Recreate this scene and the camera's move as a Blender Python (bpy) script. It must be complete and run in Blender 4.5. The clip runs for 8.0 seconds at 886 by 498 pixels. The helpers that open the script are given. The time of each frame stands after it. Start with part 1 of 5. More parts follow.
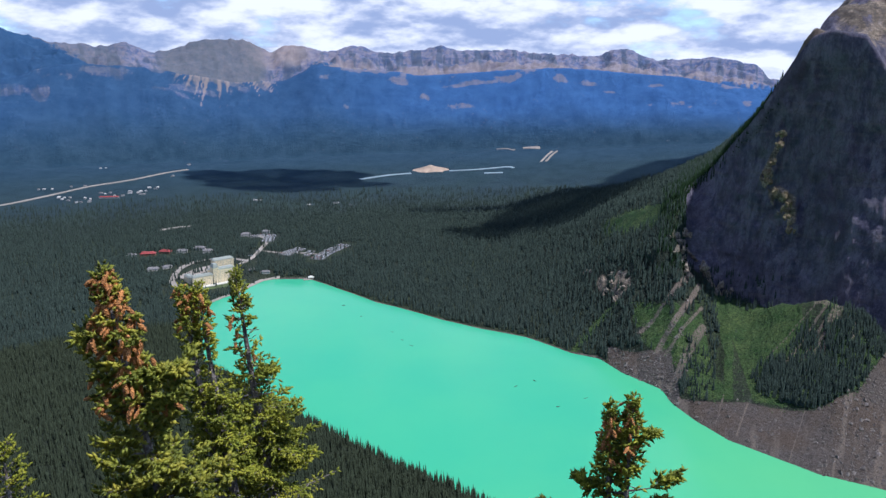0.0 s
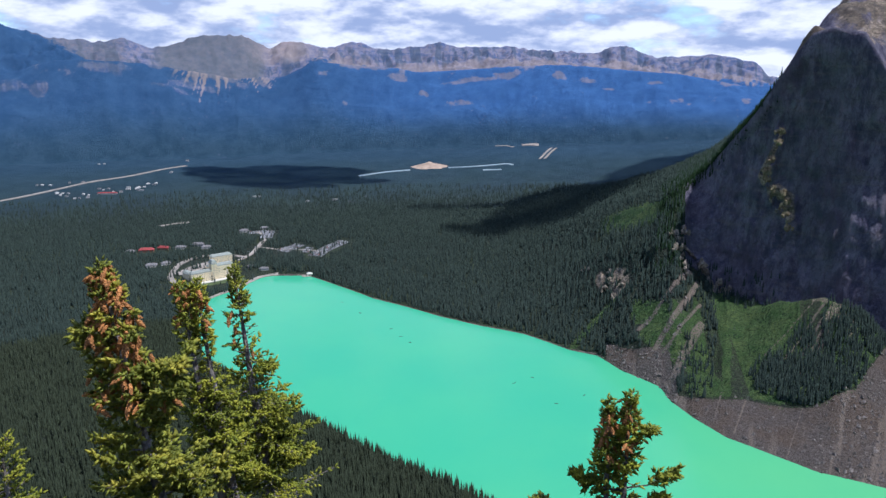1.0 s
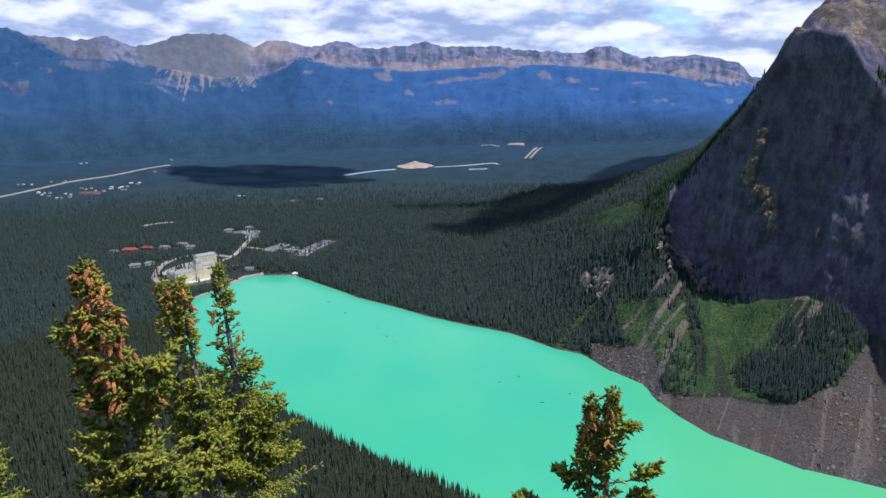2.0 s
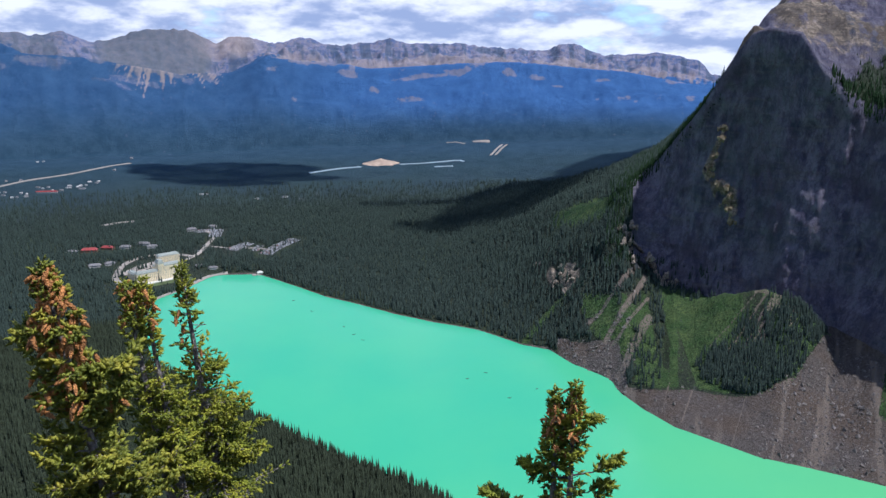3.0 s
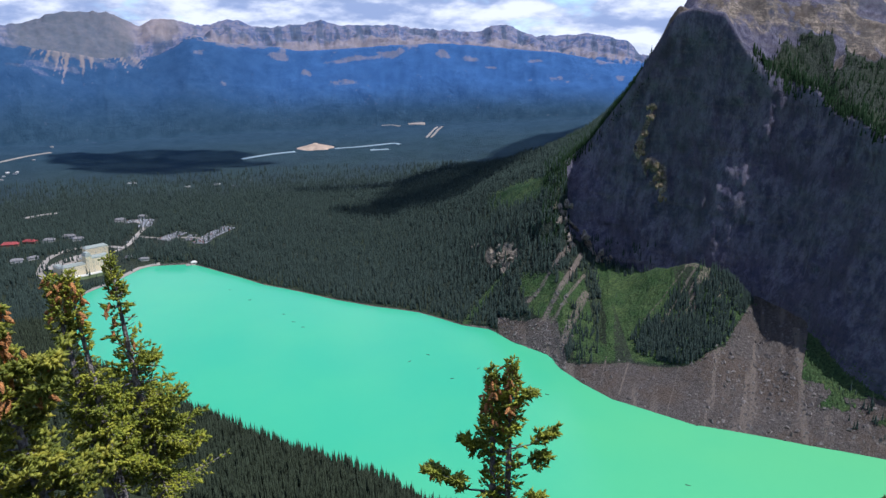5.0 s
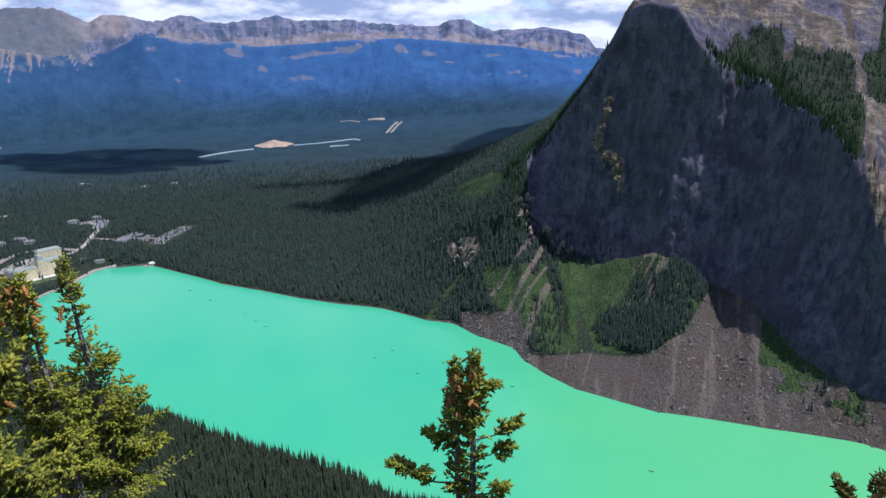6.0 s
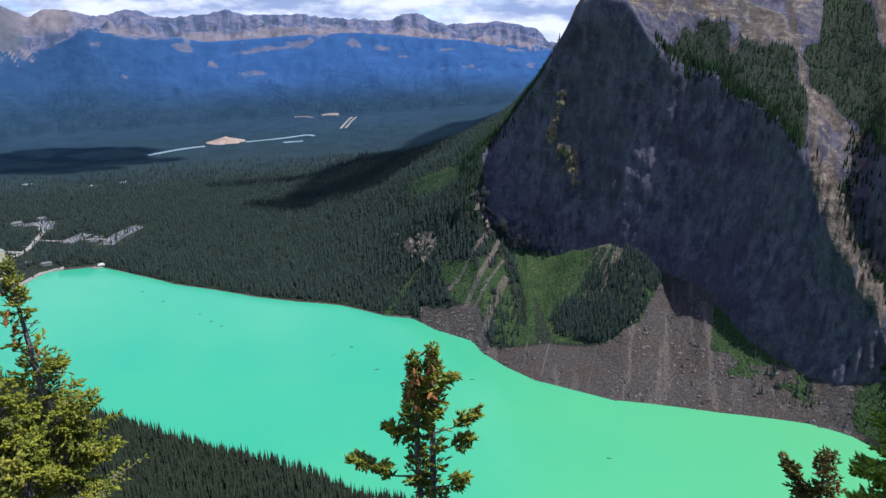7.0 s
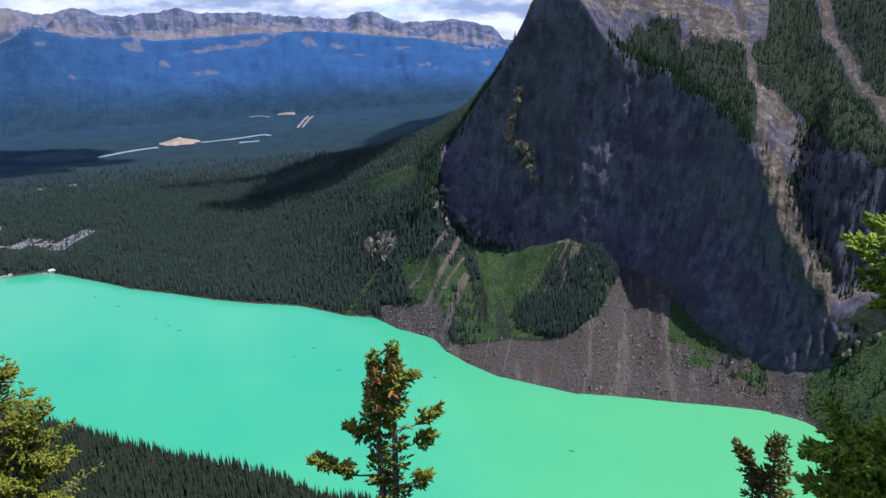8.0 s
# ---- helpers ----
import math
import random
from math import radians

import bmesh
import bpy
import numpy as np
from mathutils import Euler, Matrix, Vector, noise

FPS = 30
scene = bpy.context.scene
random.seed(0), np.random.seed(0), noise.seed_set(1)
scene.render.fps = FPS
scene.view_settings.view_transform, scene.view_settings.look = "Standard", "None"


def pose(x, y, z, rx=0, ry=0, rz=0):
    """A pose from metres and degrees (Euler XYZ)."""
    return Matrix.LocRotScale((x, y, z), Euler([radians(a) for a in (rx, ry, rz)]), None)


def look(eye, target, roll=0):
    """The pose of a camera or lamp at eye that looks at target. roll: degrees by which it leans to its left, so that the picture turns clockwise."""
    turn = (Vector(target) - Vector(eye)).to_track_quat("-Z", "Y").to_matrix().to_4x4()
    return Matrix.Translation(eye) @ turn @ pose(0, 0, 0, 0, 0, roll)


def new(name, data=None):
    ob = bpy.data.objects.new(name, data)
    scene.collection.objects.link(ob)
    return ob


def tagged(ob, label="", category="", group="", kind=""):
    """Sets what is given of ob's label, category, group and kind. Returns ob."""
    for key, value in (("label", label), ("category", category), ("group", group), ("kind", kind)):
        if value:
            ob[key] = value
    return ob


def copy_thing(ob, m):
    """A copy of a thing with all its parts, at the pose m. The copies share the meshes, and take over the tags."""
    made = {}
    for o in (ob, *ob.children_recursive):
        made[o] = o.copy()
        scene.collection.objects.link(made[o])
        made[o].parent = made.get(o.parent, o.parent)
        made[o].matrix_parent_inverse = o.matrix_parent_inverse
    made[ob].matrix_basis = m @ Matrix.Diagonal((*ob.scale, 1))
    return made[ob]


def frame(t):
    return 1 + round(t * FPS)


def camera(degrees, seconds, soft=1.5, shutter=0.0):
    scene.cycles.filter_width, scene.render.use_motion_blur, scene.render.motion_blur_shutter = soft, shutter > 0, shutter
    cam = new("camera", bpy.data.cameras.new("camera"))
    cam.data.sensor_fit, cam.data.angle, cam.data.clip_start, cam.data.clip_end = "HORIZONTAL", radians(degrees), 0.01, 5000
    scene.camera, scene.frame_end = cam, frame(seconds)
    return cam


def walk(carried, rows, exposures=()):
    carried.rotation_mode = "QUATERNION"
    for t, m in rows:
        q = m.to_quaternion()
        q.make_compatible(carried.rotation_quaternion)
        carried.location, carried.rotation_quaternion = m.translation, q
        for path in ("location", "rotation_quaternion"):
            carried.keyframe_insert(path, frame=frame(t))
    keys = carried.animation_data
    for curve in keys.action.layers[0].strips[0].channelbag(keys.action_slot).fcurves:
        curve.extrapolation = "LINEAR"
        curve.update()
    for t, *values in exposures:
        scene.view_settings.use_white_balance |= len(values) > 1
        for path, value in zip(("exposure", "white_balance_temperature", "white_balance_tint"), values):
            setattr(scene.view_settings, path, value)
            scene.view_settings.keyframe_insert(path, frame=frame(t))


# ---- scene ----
# The far side of the valley is drawn nearer than it is (the range behind it ends at 4.9 km);
# the lake, its shores and the big cliff have their true size.

# ---- camera ----
cam = camera(62.97, 8.0)
WALK = (  # seconds, x, y, z from the first stand, yaw, pitch, roll
    (0.0, 0.00, 0.00, 0.00, 0.00, -13.80, 0.00),
    (0.5, 0.00, 0.00, 0.00, -0.03, -13.93, 0.11),
    (1.0, 0.00, 0.00, 0.00, -0.11, -14.05, 0.15),
    (1.5, 0.01, -0.02, 0.00, -0.43, -14.08, 0.22),
    (3.0, 0.04, -0.11, 0.02, -4.00, -14.29, 0.50),
    (3.5, 0.05, -0.13, 0.02, -5.48, -14.58, 0.50),
    (4.0, 0.06, -0.16, 0.03, -6.73, -14.95, 0.46),
    (5.5, 0.08, -0.22, 0.04, -10.41, -15.85, -0.11),
    (6.0, 0.09, -0.24, 0.04, -12.11, -16.01, -0.28),
    (6.5, 0.10, -0.25, 0.04, -13.90, -16.23, -0.41),
    (7.0, 0.10, -0.27, 0.04, -15.62, -16.45, -0.45),
    (7.5, 0.11, -0.28, 0.04, -17.24, -16.58, -0.50),
    (8.0, 0.12, -0.29, 0.04, -18.90, -16.63, -0.64),
)
EYE = 540.0  # eye height over the lake
walk(cam, [(t, pose(x, y, EYE + z, 90 + p, 0, yaw) @ pose(0, 0, 0, 0, 0, roll)) for t, x, y, z, yaw, p, roll in WALK],
     exposures=((0.0, 0.09, 5500, 16), (8.0, 0.09, 5500, 16)))

# ---- sky, sun ----
SUN_AZ, SUN_EL = 110.0, 62.0
sun_dir = Vector((math.sin(radians(SUN_AZ)) * math.cos(radians(SUN_EL)), math.cos(radians(SUN_AZ)) * math.cos(radians(SUN_EL)),
                  math.sin(radians(SUN_EL))))
sun = new("sun", bpy.data.lights.new("sun", "SUN"))
sun.data.energy, sun.data.angle, sun.data.color = 4.0, radians(0.53), (1.0, 0.95, 0.86)
sun.matrix_world = look(tuple(sun_dir * 3000), (0, 0, 0))


def node(tree, kind, **values):
    n = tree.nodes.new(kind)
    for key, value in values.items():
        if key in n.inputs:
            n.inputs[key].default_value = value
        else:
            setattr(n, key, value)
    return n


def mix(tree, fac, a, b):
    """A colour mix; each of fac, a and b is a socket or a value."""
    n = tree.nodes.new("ShaderNodeMix")
    n.data_type = "RGBA"
    for socket, value in ((n.inputs[0], fac), (n.inputs[6], a), (n.inputs[7], b)):
        if isinstance(value, bpy.types.NodeSocket):
            tree.links.new(value, socket)
        elif isinstance(value, (int, float)):
            socket.default_value = value
        else:
            socket.default_value = (*value, 1)
    return n.outputs[2]


def calc(tree, how, a, b=0.0, clamp=False):
    n = tree.nodes.new("ShaderNodeMath")
    n.operation, n.use_clamp = how, clamp
    for socket, value in zip(n.inputs, (a, b)):
        if isinstance(value, bpy.types.NodeSocket):
            tree.links.new(value, socket)
        else:
            socket.default_value = value
    return n.outputs[0]


def ramp(tree, value, low, high):
    n = node(tree, "ShaderNodeMapRange")
    n.interpolation_type = "SMOOTHSTEP"
    tree.links.new(value, n.inputs[0])
    n.inputs[1].default_value, n.inputs[2].default_value = low, high
    return n.outputs[0]


def make_world():
    world = bpy.data.worlds.new("sky")
    scene.world = world
    world.use_nodes = True
    t = world.node_tree
    t.nodes.clear()
    sky = node(t, "ShaderNodeTexSky", sky_type="NISHITA", sun_disc=False, sun_elevation=radians(SUN_EL), sun_rotation=radians(SUN_AZ),
               altitude=2200, air_density=1.0, dust_density=0.1, ozone_density=3.0)
    clear = node(t, "ShaderNodeBackground", Strength=0.15)
    t.links.new(sky.outputs[0], clear.inputs[0])
    # broken cloud deck, seen in perspective; low over the horizon the clouds close up
    coord = node(t, "ShaderNodeTexCoord")
    sep = node(t, "ShaderNodeSeparateXYZ")
    t.links.new(coord.outputs["Generated"], sep.inputs[0])
    height = calc(t, "MAXIMUM", sep.outputs[2], 0.0)
    flat = node(t, "ShaderNodeMapping", Scale=(1.0, 1.0, 2.8))
    t.links.new(coord.outputs["Generated"], flat.inputs[0])

    def puffs(shift, scale, detail):
        moved = node(t, "ShaderNodeMapping", Location=(0.37, 0.0, shift))
        t.links.new(flat.outputs[0], moved.inputs[0])
        n = node(t, "ShaderNodeTexNoise", Scale=scale, Detail=detail, Roughness=0.55)
        t.links.new(moved.outputs[0], n.inputs["Vector"])
        return n.outputs[0]

    body, below = puffs(0.0, 6.6, 8.0), puffs(-0.055, 6.6, 8.0)
    cover = ramp(t, calc(t, "SUBTRACT", body, calc(t, "MULTIPLY", ramp(t, height, 0.17, 0.45), 0.20)), 0.31, 0.43)
    relief = calc(t, "ADD", calc(t, "SUBTRACT", body, below), 0.5)
    shade = mix(t, ramp(t, relief, 0.40, 0.60), (0.38, 0.46, 0.64), (1.0, 1.0, 1.0))
    cloud = node(t, "ShaderNodeBackground", Strength=0.94)
    t.links.new(shade, cloud.inputs[0])
    both = node(t, "ShaderNodeMixShader")
    t.links.new(cover, both.inputs[0])
    t.links.new(clear.outputs[0], both.inputs[1])
    t.links.new(cloud.outputs[0], both.inputs[2])
    out = node(t, "ShaderNodeOutputWorld")
    t.links.new(both.outputs[0], out.inputs[0])


make_world()

# ---- materials ----


def material(name, rough=0.8, gloss=0.3):
    m = bpy.data.materials.new(name)
    m.use_nodes = True
    t = m.node_tree
    shader = t.nodes["Principled BSDF"]
    shader.inputs["Roughness"].default_value = rough
    shader.inputs["Specular IOR Level"].default_value = gloss
    return m, t, shader


def plain(name, colour, rough=0.8, spread=0.25, scale=4.0, gloss=0.3, metal=0.0, islands=False):
    """A mottled colour, with a random tone for each object (or island)."""
    m, t, shader = material(name, rough, gloss)
    shader.inputs["Metallic"].default_value = metal
    coord = node(t, "ShaderNodeTexCoord")
    grain = node(t, "ShaderNodeTexNoise", Scale=scale, Detail=5.0)
    t.links.new(coord.outputs["Object"], grain.inputs["Vector"])
    dark, light = [c * (1 - spread) for c in colour], [min(1, c * (1 + spread)) for c in colour]
    tone = mix(t, ramp(t, grain.outputs[0], 0.3, 0.7), dark, light)
    luck = node(t, "ShaderNodeNewGeometry").outputs["Random Per Island"] if islands else node(t, "ShaderNodeObjectInfo").outputs["Random"]
    tone = mix(t, calc(t, "MULTIPLY", luck, 0.5), tone, [c * (1 - spread) ** 2 for c in colour])
    t.links.new(tone, shader.inputs["Base Color"])
    return m


def terrain_material():
    """Forest floor with rock, scree, meadow and shrub where the ground carries them; blue haze is painted over far
    ground.
    """
    m, t, shader = material("mountain_ground", 0.9, 0.15)
    coord = node(t, "ShaderNodeTexCoord").outputs["Object"]

    def tex(scale, detail=6.0, rough=0.6, stretch=None):
        n = node(t, "ShaderNodeTexNoise", Scale=scale, Detail=detail, Roughness=rough)
        if stretch:
            mapping = node(t, "ShaderNodeMapping", Scale=stretch)
            t.links.new(coord, mapping.inputs[0])
            t.links.new(mapping.outputs[0], n.inputs[0])
        else:
            t.links.new(coord, n.inputs[0])
        return n.outputs[0]

    def cover(name):
        return node(t, "ShaderNodeAttribute", attribute_name=name).outputs["Fac"]

    wide, mid, fine = tex(0.004), tex(0.03), tex(0.22, 8.0, 0.7)
    col = mix(t, ramp(t, fine, 0.35, 0.68), (0.018, 0.023, 0.017), (0.050, 0.060, 0.040))
    col = mix(t, ramp(t, wide, 0.40, 0.65), col, mix(t, ramp(t, fine, 0.3, 0.7), (0.024, 0.034, 0.018), (0.060, 0.074, 0.036)))
    # air haze painted into the base colour: forest turns blue with range
    haze_share = cover("far")
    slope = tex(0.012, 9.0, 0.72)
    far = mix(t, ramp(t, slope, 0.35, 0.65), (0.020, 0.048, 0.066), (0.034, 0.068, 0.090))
    haze_blue = mix(t, ramp(t, slope, 0.35, 0.65), (0.044, 0.116, 0.272), (0.056, 0.138, 0.308))
    far = mix(t, ramp(t, haze_share, 0.55, 1.0), far, haze_blue)
    col = mix(t, ramp(t, haze_share, 0.0, 0.75), col, far)
    grass = mix(t, ramp(t, mid, 0.35, 0.65), (0.043, 0.090, 0.024), (0.100, 0.138, 0.042))
    grass = mix(t, ramp(t, fine, 0.42, 0.62), grass, (0.022, 0.040, 0.018))
    rough = tex(0.035, 9.0, 0.72)

    def ragged(name, by=None, much=0.9):
        edge = calc(t, "MULTIPLY", calc(t, "SUBTRACT", by or fine, 0.5), much)
        return ramp(t, calc(t, "ADD", cover(name), edge), 0.38, 0.62)

    col = mix(t, ragged("meadow"), col, grass)
    streak = tex(0.05, 10.0, 0.74, (1.0, 1.0, 0.5))
    layer = tex(0.05, 9.0, 0.7, (0.25, 0.25, 2.0))
    crack = node(t, "ShaderNodeTexVoronoi", Scale=0.13, feature="DISTANCE_TO_EDGE")
    squeeze = node(t, "ShaderNodeMapping", Scale=(1.0, 1.0, 0.35))
    t.links.new(coord, squeeze.inputs[0])
    t.links.new(squeeze.outputs[0], crack.inputs[0])
    # cliff rock: skylight and haze of the shaded face painted in as dark violet
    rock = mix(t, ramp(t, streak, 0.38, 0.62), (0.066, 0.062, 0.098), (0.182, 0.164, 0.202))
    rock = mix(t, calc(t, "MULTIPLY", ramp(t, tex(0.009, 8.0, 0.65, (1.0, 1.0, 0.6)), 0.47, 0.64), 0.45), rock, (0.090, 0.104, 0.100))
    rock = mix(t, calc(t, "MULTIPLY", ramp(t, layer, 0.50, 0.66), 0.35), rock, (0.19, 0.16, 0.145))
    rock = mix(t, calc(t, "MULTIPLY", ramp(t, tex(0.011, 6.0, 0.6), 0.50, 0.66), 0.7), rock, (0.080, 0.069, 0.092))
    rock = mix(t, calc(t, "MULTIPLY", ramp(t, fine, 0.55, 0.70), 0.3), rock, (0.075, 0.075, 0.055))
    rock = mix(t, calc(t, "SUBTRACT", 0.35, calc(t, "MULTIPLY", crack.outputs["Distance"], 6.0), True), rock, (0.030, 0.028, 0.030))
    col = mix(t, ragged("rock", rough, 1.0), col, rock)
    scree = mix(t, ramp(t, fine, 0.3, 0.7), (0.066, 0.055, 0.047), (0.145, 0.122, 0.103))
    scree = mix(t, calc(t, "MULTIPLY", ramp(t, tex(0.010, 5.0, 0.6), 0.42, 0.62), 0.55), scree, (0.115, 0.080, 0.054))
    scree = mix(t, ramp(t, cover("wash"), 0.60, 1.05), scree, (0.185, 0.148, 0.115))
    col = mix(t, ragged("scree", rough, 0.8), col, scree)
    # crag: limestone with sunlight painted in, paler and warmer than the cliff rock
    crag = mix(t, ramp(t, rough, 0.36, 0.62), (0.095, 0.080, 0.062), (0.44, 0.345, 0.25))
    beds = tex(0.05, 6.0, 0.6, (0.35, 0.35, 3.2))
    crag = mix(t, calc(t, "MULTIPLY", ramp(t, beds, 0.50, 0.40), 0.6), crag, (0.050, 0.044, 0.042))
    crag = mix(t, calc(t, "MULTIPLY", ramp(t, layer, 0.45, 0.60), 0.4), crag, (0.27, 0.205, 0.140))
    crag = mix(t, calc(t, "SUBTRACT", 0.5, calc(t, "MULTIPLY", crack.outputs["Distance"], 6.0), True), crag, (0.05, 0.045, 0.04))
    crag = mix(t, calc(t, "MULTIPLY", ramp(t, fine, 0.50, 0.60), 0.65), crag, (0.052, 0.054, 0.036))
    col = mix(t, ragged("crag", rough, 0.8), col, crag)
    # far range rock; haze and cloud shade are painted in as blue beds
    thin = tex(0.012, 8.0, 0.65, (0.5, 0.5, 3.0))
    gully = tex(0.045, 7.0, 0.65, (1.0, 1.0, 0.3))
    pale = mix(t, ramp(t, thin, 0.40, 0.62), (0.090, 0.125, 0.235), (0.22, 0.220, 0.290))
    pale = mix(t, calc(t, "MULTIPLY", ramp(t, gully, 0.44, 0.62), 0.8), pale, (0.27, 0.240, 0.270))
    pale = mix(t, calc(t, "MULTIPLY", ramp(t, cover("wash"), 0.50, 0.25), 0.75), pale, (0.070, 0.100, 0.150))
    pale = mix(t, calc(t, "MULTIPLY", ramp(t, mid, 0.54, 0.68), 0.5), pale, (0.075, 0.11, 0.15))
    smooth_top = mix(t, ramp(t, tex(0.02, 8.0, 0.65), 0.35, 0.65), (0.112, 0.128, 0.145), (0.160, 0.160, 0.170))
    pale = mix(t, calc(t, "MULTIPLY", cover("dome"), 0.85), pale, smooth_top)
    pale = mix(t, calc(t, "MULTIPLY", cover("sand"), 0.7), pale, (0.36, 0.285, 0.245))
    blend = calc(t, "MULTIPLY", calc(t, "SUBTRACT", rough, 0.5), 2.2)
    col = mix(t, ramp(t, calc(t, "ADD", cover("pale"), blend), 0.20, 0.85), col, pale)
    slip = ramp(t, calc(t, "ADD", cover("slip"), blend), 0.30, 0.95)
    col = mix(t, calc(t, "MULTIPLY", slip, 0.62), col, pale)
    t.links.new(col, shader.inputs["Base Color"])
    bump = node(t, "ShaderNodeBump", Strength=0.75, Distance=7.0)
    t.links.new(calc(t, "ADD", calc(t, "ADD", fine, calc(t, "MULTIPLY", streak, 1.5)), calc(t, "MULTIPLY", layer, 0.6)), bump.inputs["Height"])
    t.links.new(bump.outputs[0], shader.inputs["Normal"])
    return m


def water_material():
    m, t, shader = material("glacial_water", 0.16, 0.25)
    coord = node(t, "ShaderNodeTexCoord").outputs["Object"]
    silt = node(t, "ShaderNodeTexNoise", Scale=0.0035, Detail=4.0, Roughness=0.5)
    t.links.new(coord, silt.inputs[0])
    # silt from the inlet pales the water at that end
    where = node(t, "ShaderNodeSeparateXYZ")
    t.links.new(coord, where.inputs[0])
    inlet = calc(t, "SUBTRACT", where.outputs[0], calc(t, "MULTIPLY", where.outputs[1], 0.5))
    inlet = calc(t, "ADD", inlet, calc(t, "MULTIPLY", calc(t, "SUBTRACT", silt.outputs[0], 0.5), 500.0))
    colour = mix(t, ramp(t, silt.outputs[0], 0.3, 0.7), (0.070, 0.455, 0.238), (0.084, 0.480, 0.236))
    t.links.new(mix(t, ramp(t, inlet, -500.0, 450.0), colour, (0.145, 0.525, 0.205)), shader.inputs["Base Color"])
    ripple = node(t, "ShaderNodeTexNoise", Scale=0.5, Detail=4.0, Roughness=0.6)
    t.links.new(coord, ripple.inputs[0])
    bump = node(t, "ShaderNodeBump", Strength=0.25, Distance=0.15)
    t.links.new(ripple.outputs[0], bump.inputs["Height"])
    t.links.new(bump.outputs[0], shader.inputs["Normal"])
    return m


GROUND, WATER = terrain_material(), water_material()
CONIFER = plain("conifer_needles", (0.042, 0.059, 0.047), 0.9, 0.28, 0.15, 0.05, islands=True)
CONIFER_NEAR = plain("shore_conifer_needles", (0.041, 0.052, 0.030), 0.9, 0.34, 0.15, 0.08, islands=True)
CONIFER_HIGH = plain("mountain_conifer_needles", (0.020, 0.040, 0.016), 0.9, 0.32, 0.15, 0.05, islands=True)
SHRUB = plain("slope_shrub", (0.068, 0.112, 0.036), 0.8, 0.35, 0.15, 0.2, islands=True)

# ---- terrain ----
tags = tagged


def hash01(ix, iy, iz, seed):
    h = (ix.astype(np.int64) * 374761393 + iy.astype(np.int64) * 668265263 + iz.astype(np.int64) * 2147483647 + seed * 1274126177) & 0xFFFFFFFF
    h = ((h ^ (h >> 13)) * 1274126177) & 0xFFFFFFFF
    h = ((h ^ (h >> 16)) * 2246822519) & 0xFFFFFFFF
    return ((h ^ (h >> 15)) & 0xFFFFFF) / float(0xFFFFFF)


def value_noise(x, y, z, seed):
    fx, fy, fz = np.floor(x), np.floor(y), np.floor(z)
    tx, ty, tz = x - fx, y - fy, z - fz
    tx, ty, tz = (q * q * (3 - 2 * q) for q in (tx, ty, tz))
    total = 0
    for dx in (0, 1):
        for dy in (0, 1):
            for dz in (0, 1):
                weight = (tx if dx else 1 - tx) * (ty if dy else 1 - ty) * (tz if dz else 1 - tz)
                total = total + weight * hash01(fx + dx, fy + dy, fz + dz, seed)
    return total * 2 - 1


def fbm(x, y, z, seed, octaves=5, ridged=False):
    total, size = 0, 1.0
    for o in range(octaves):
        n = value_noise(x * 2 ** o, y * 2 ** o, z * 2 ** o, seed + o)
        total = total + size * ((1 - 2 * np.abs(n)) if ridged else n)
        size *= 0.5
    return total


def smooth(x, low, high):
    q = np.clip((x - low) / (high - low), 0, 1)
    return q * q * (3 - 2 * q)


# bearings from the eye, in degrees to the right; fine over the cliff, coarse behind
AZ = np.concatenate([np.arange(-64, -34, 0.3), np.arange(-34, 12, 0.12), np.arange(12, 52, 0.085), np.arange(52, 66, 0.25), np.arange(66, 296, 2.5)])


def along(table, soften=0.6):
    """A curve over the bearing: (bearing, value) knots, joined and softened; it closes behind the eye."""
    knots = sorted(table)
    fine = np.arange(-70, 300, 0.05)
    xs, ys = [k[0] for k in knots], [k[1] for k in knots]
    if xs[-1] < 296:
        xs, ys = xs + [296.0], ys + [ys[0]]
    curve = np.interp(fine, xs, ys)
    n = max(1, int(soften / 0.05))
    pad = np.concatenate([np.full(n, curve[0]), curve, np.full(n, curve[-1])])
    kernel = np.hanning(2 * n + 3)[1:-1]
    curve = np.convolve(pad, kernel / kernel.sum(), "same")[n:-n]
    return np.interp(AZ, fine, curve)


def rise(r, degrees):
    """The height that a place at range r has, seen at that angle over the level."""
    return EYE + r * np.tan(np.radians(degrees))


def flatly(value):
    return np.full(len(AZ), float(value))


NEAR = along([(-64, 1250), (-40, 1300), (-19.6, 1360), (-13.6, 1118), (-9, 1014), (-4.2, 920), (4.3, 820), (7.2, 773), (14.3, 735), (25, 700),
              (40, 700), (52, 740), (60, 860), (66, 900), (180, 900)], 0.9)
FAR = along([(-64, 1500), (-30, 1560), (-20.2, 1560), (-19.4, 1680), (-18.5, 1753), (-16.6, 1805), (-14.3, 1916), (-10.9, 1896), (-8.5, 1789),
             (-5.6, 1670), (0, 1532), (3.1, 1479), (6.9, 1436), (10.7, 1361), (13, 1343), (14.9, 1284), (18.1, 1229), (19, 1177), (20.9, 1126),
             (23.5, 1079), (26.9, 1054), (30.1, 1034), (34.5, 1038), (38.7, 1043), (45.1, 1064), (48, 1058), (52, 1010), (56, 960), (62, 930),
             (66, 1000), (180, 1100)], 0.35)
LAND = 1 - smooth(AZ, -19.75, -19.35) * (1 - smooth(AZ, 59.5, 61))   # 1 where there is no lake
BEHIND = smooth(AZ, 70, 110) * (1 - smooth(AZ, 230, 285))

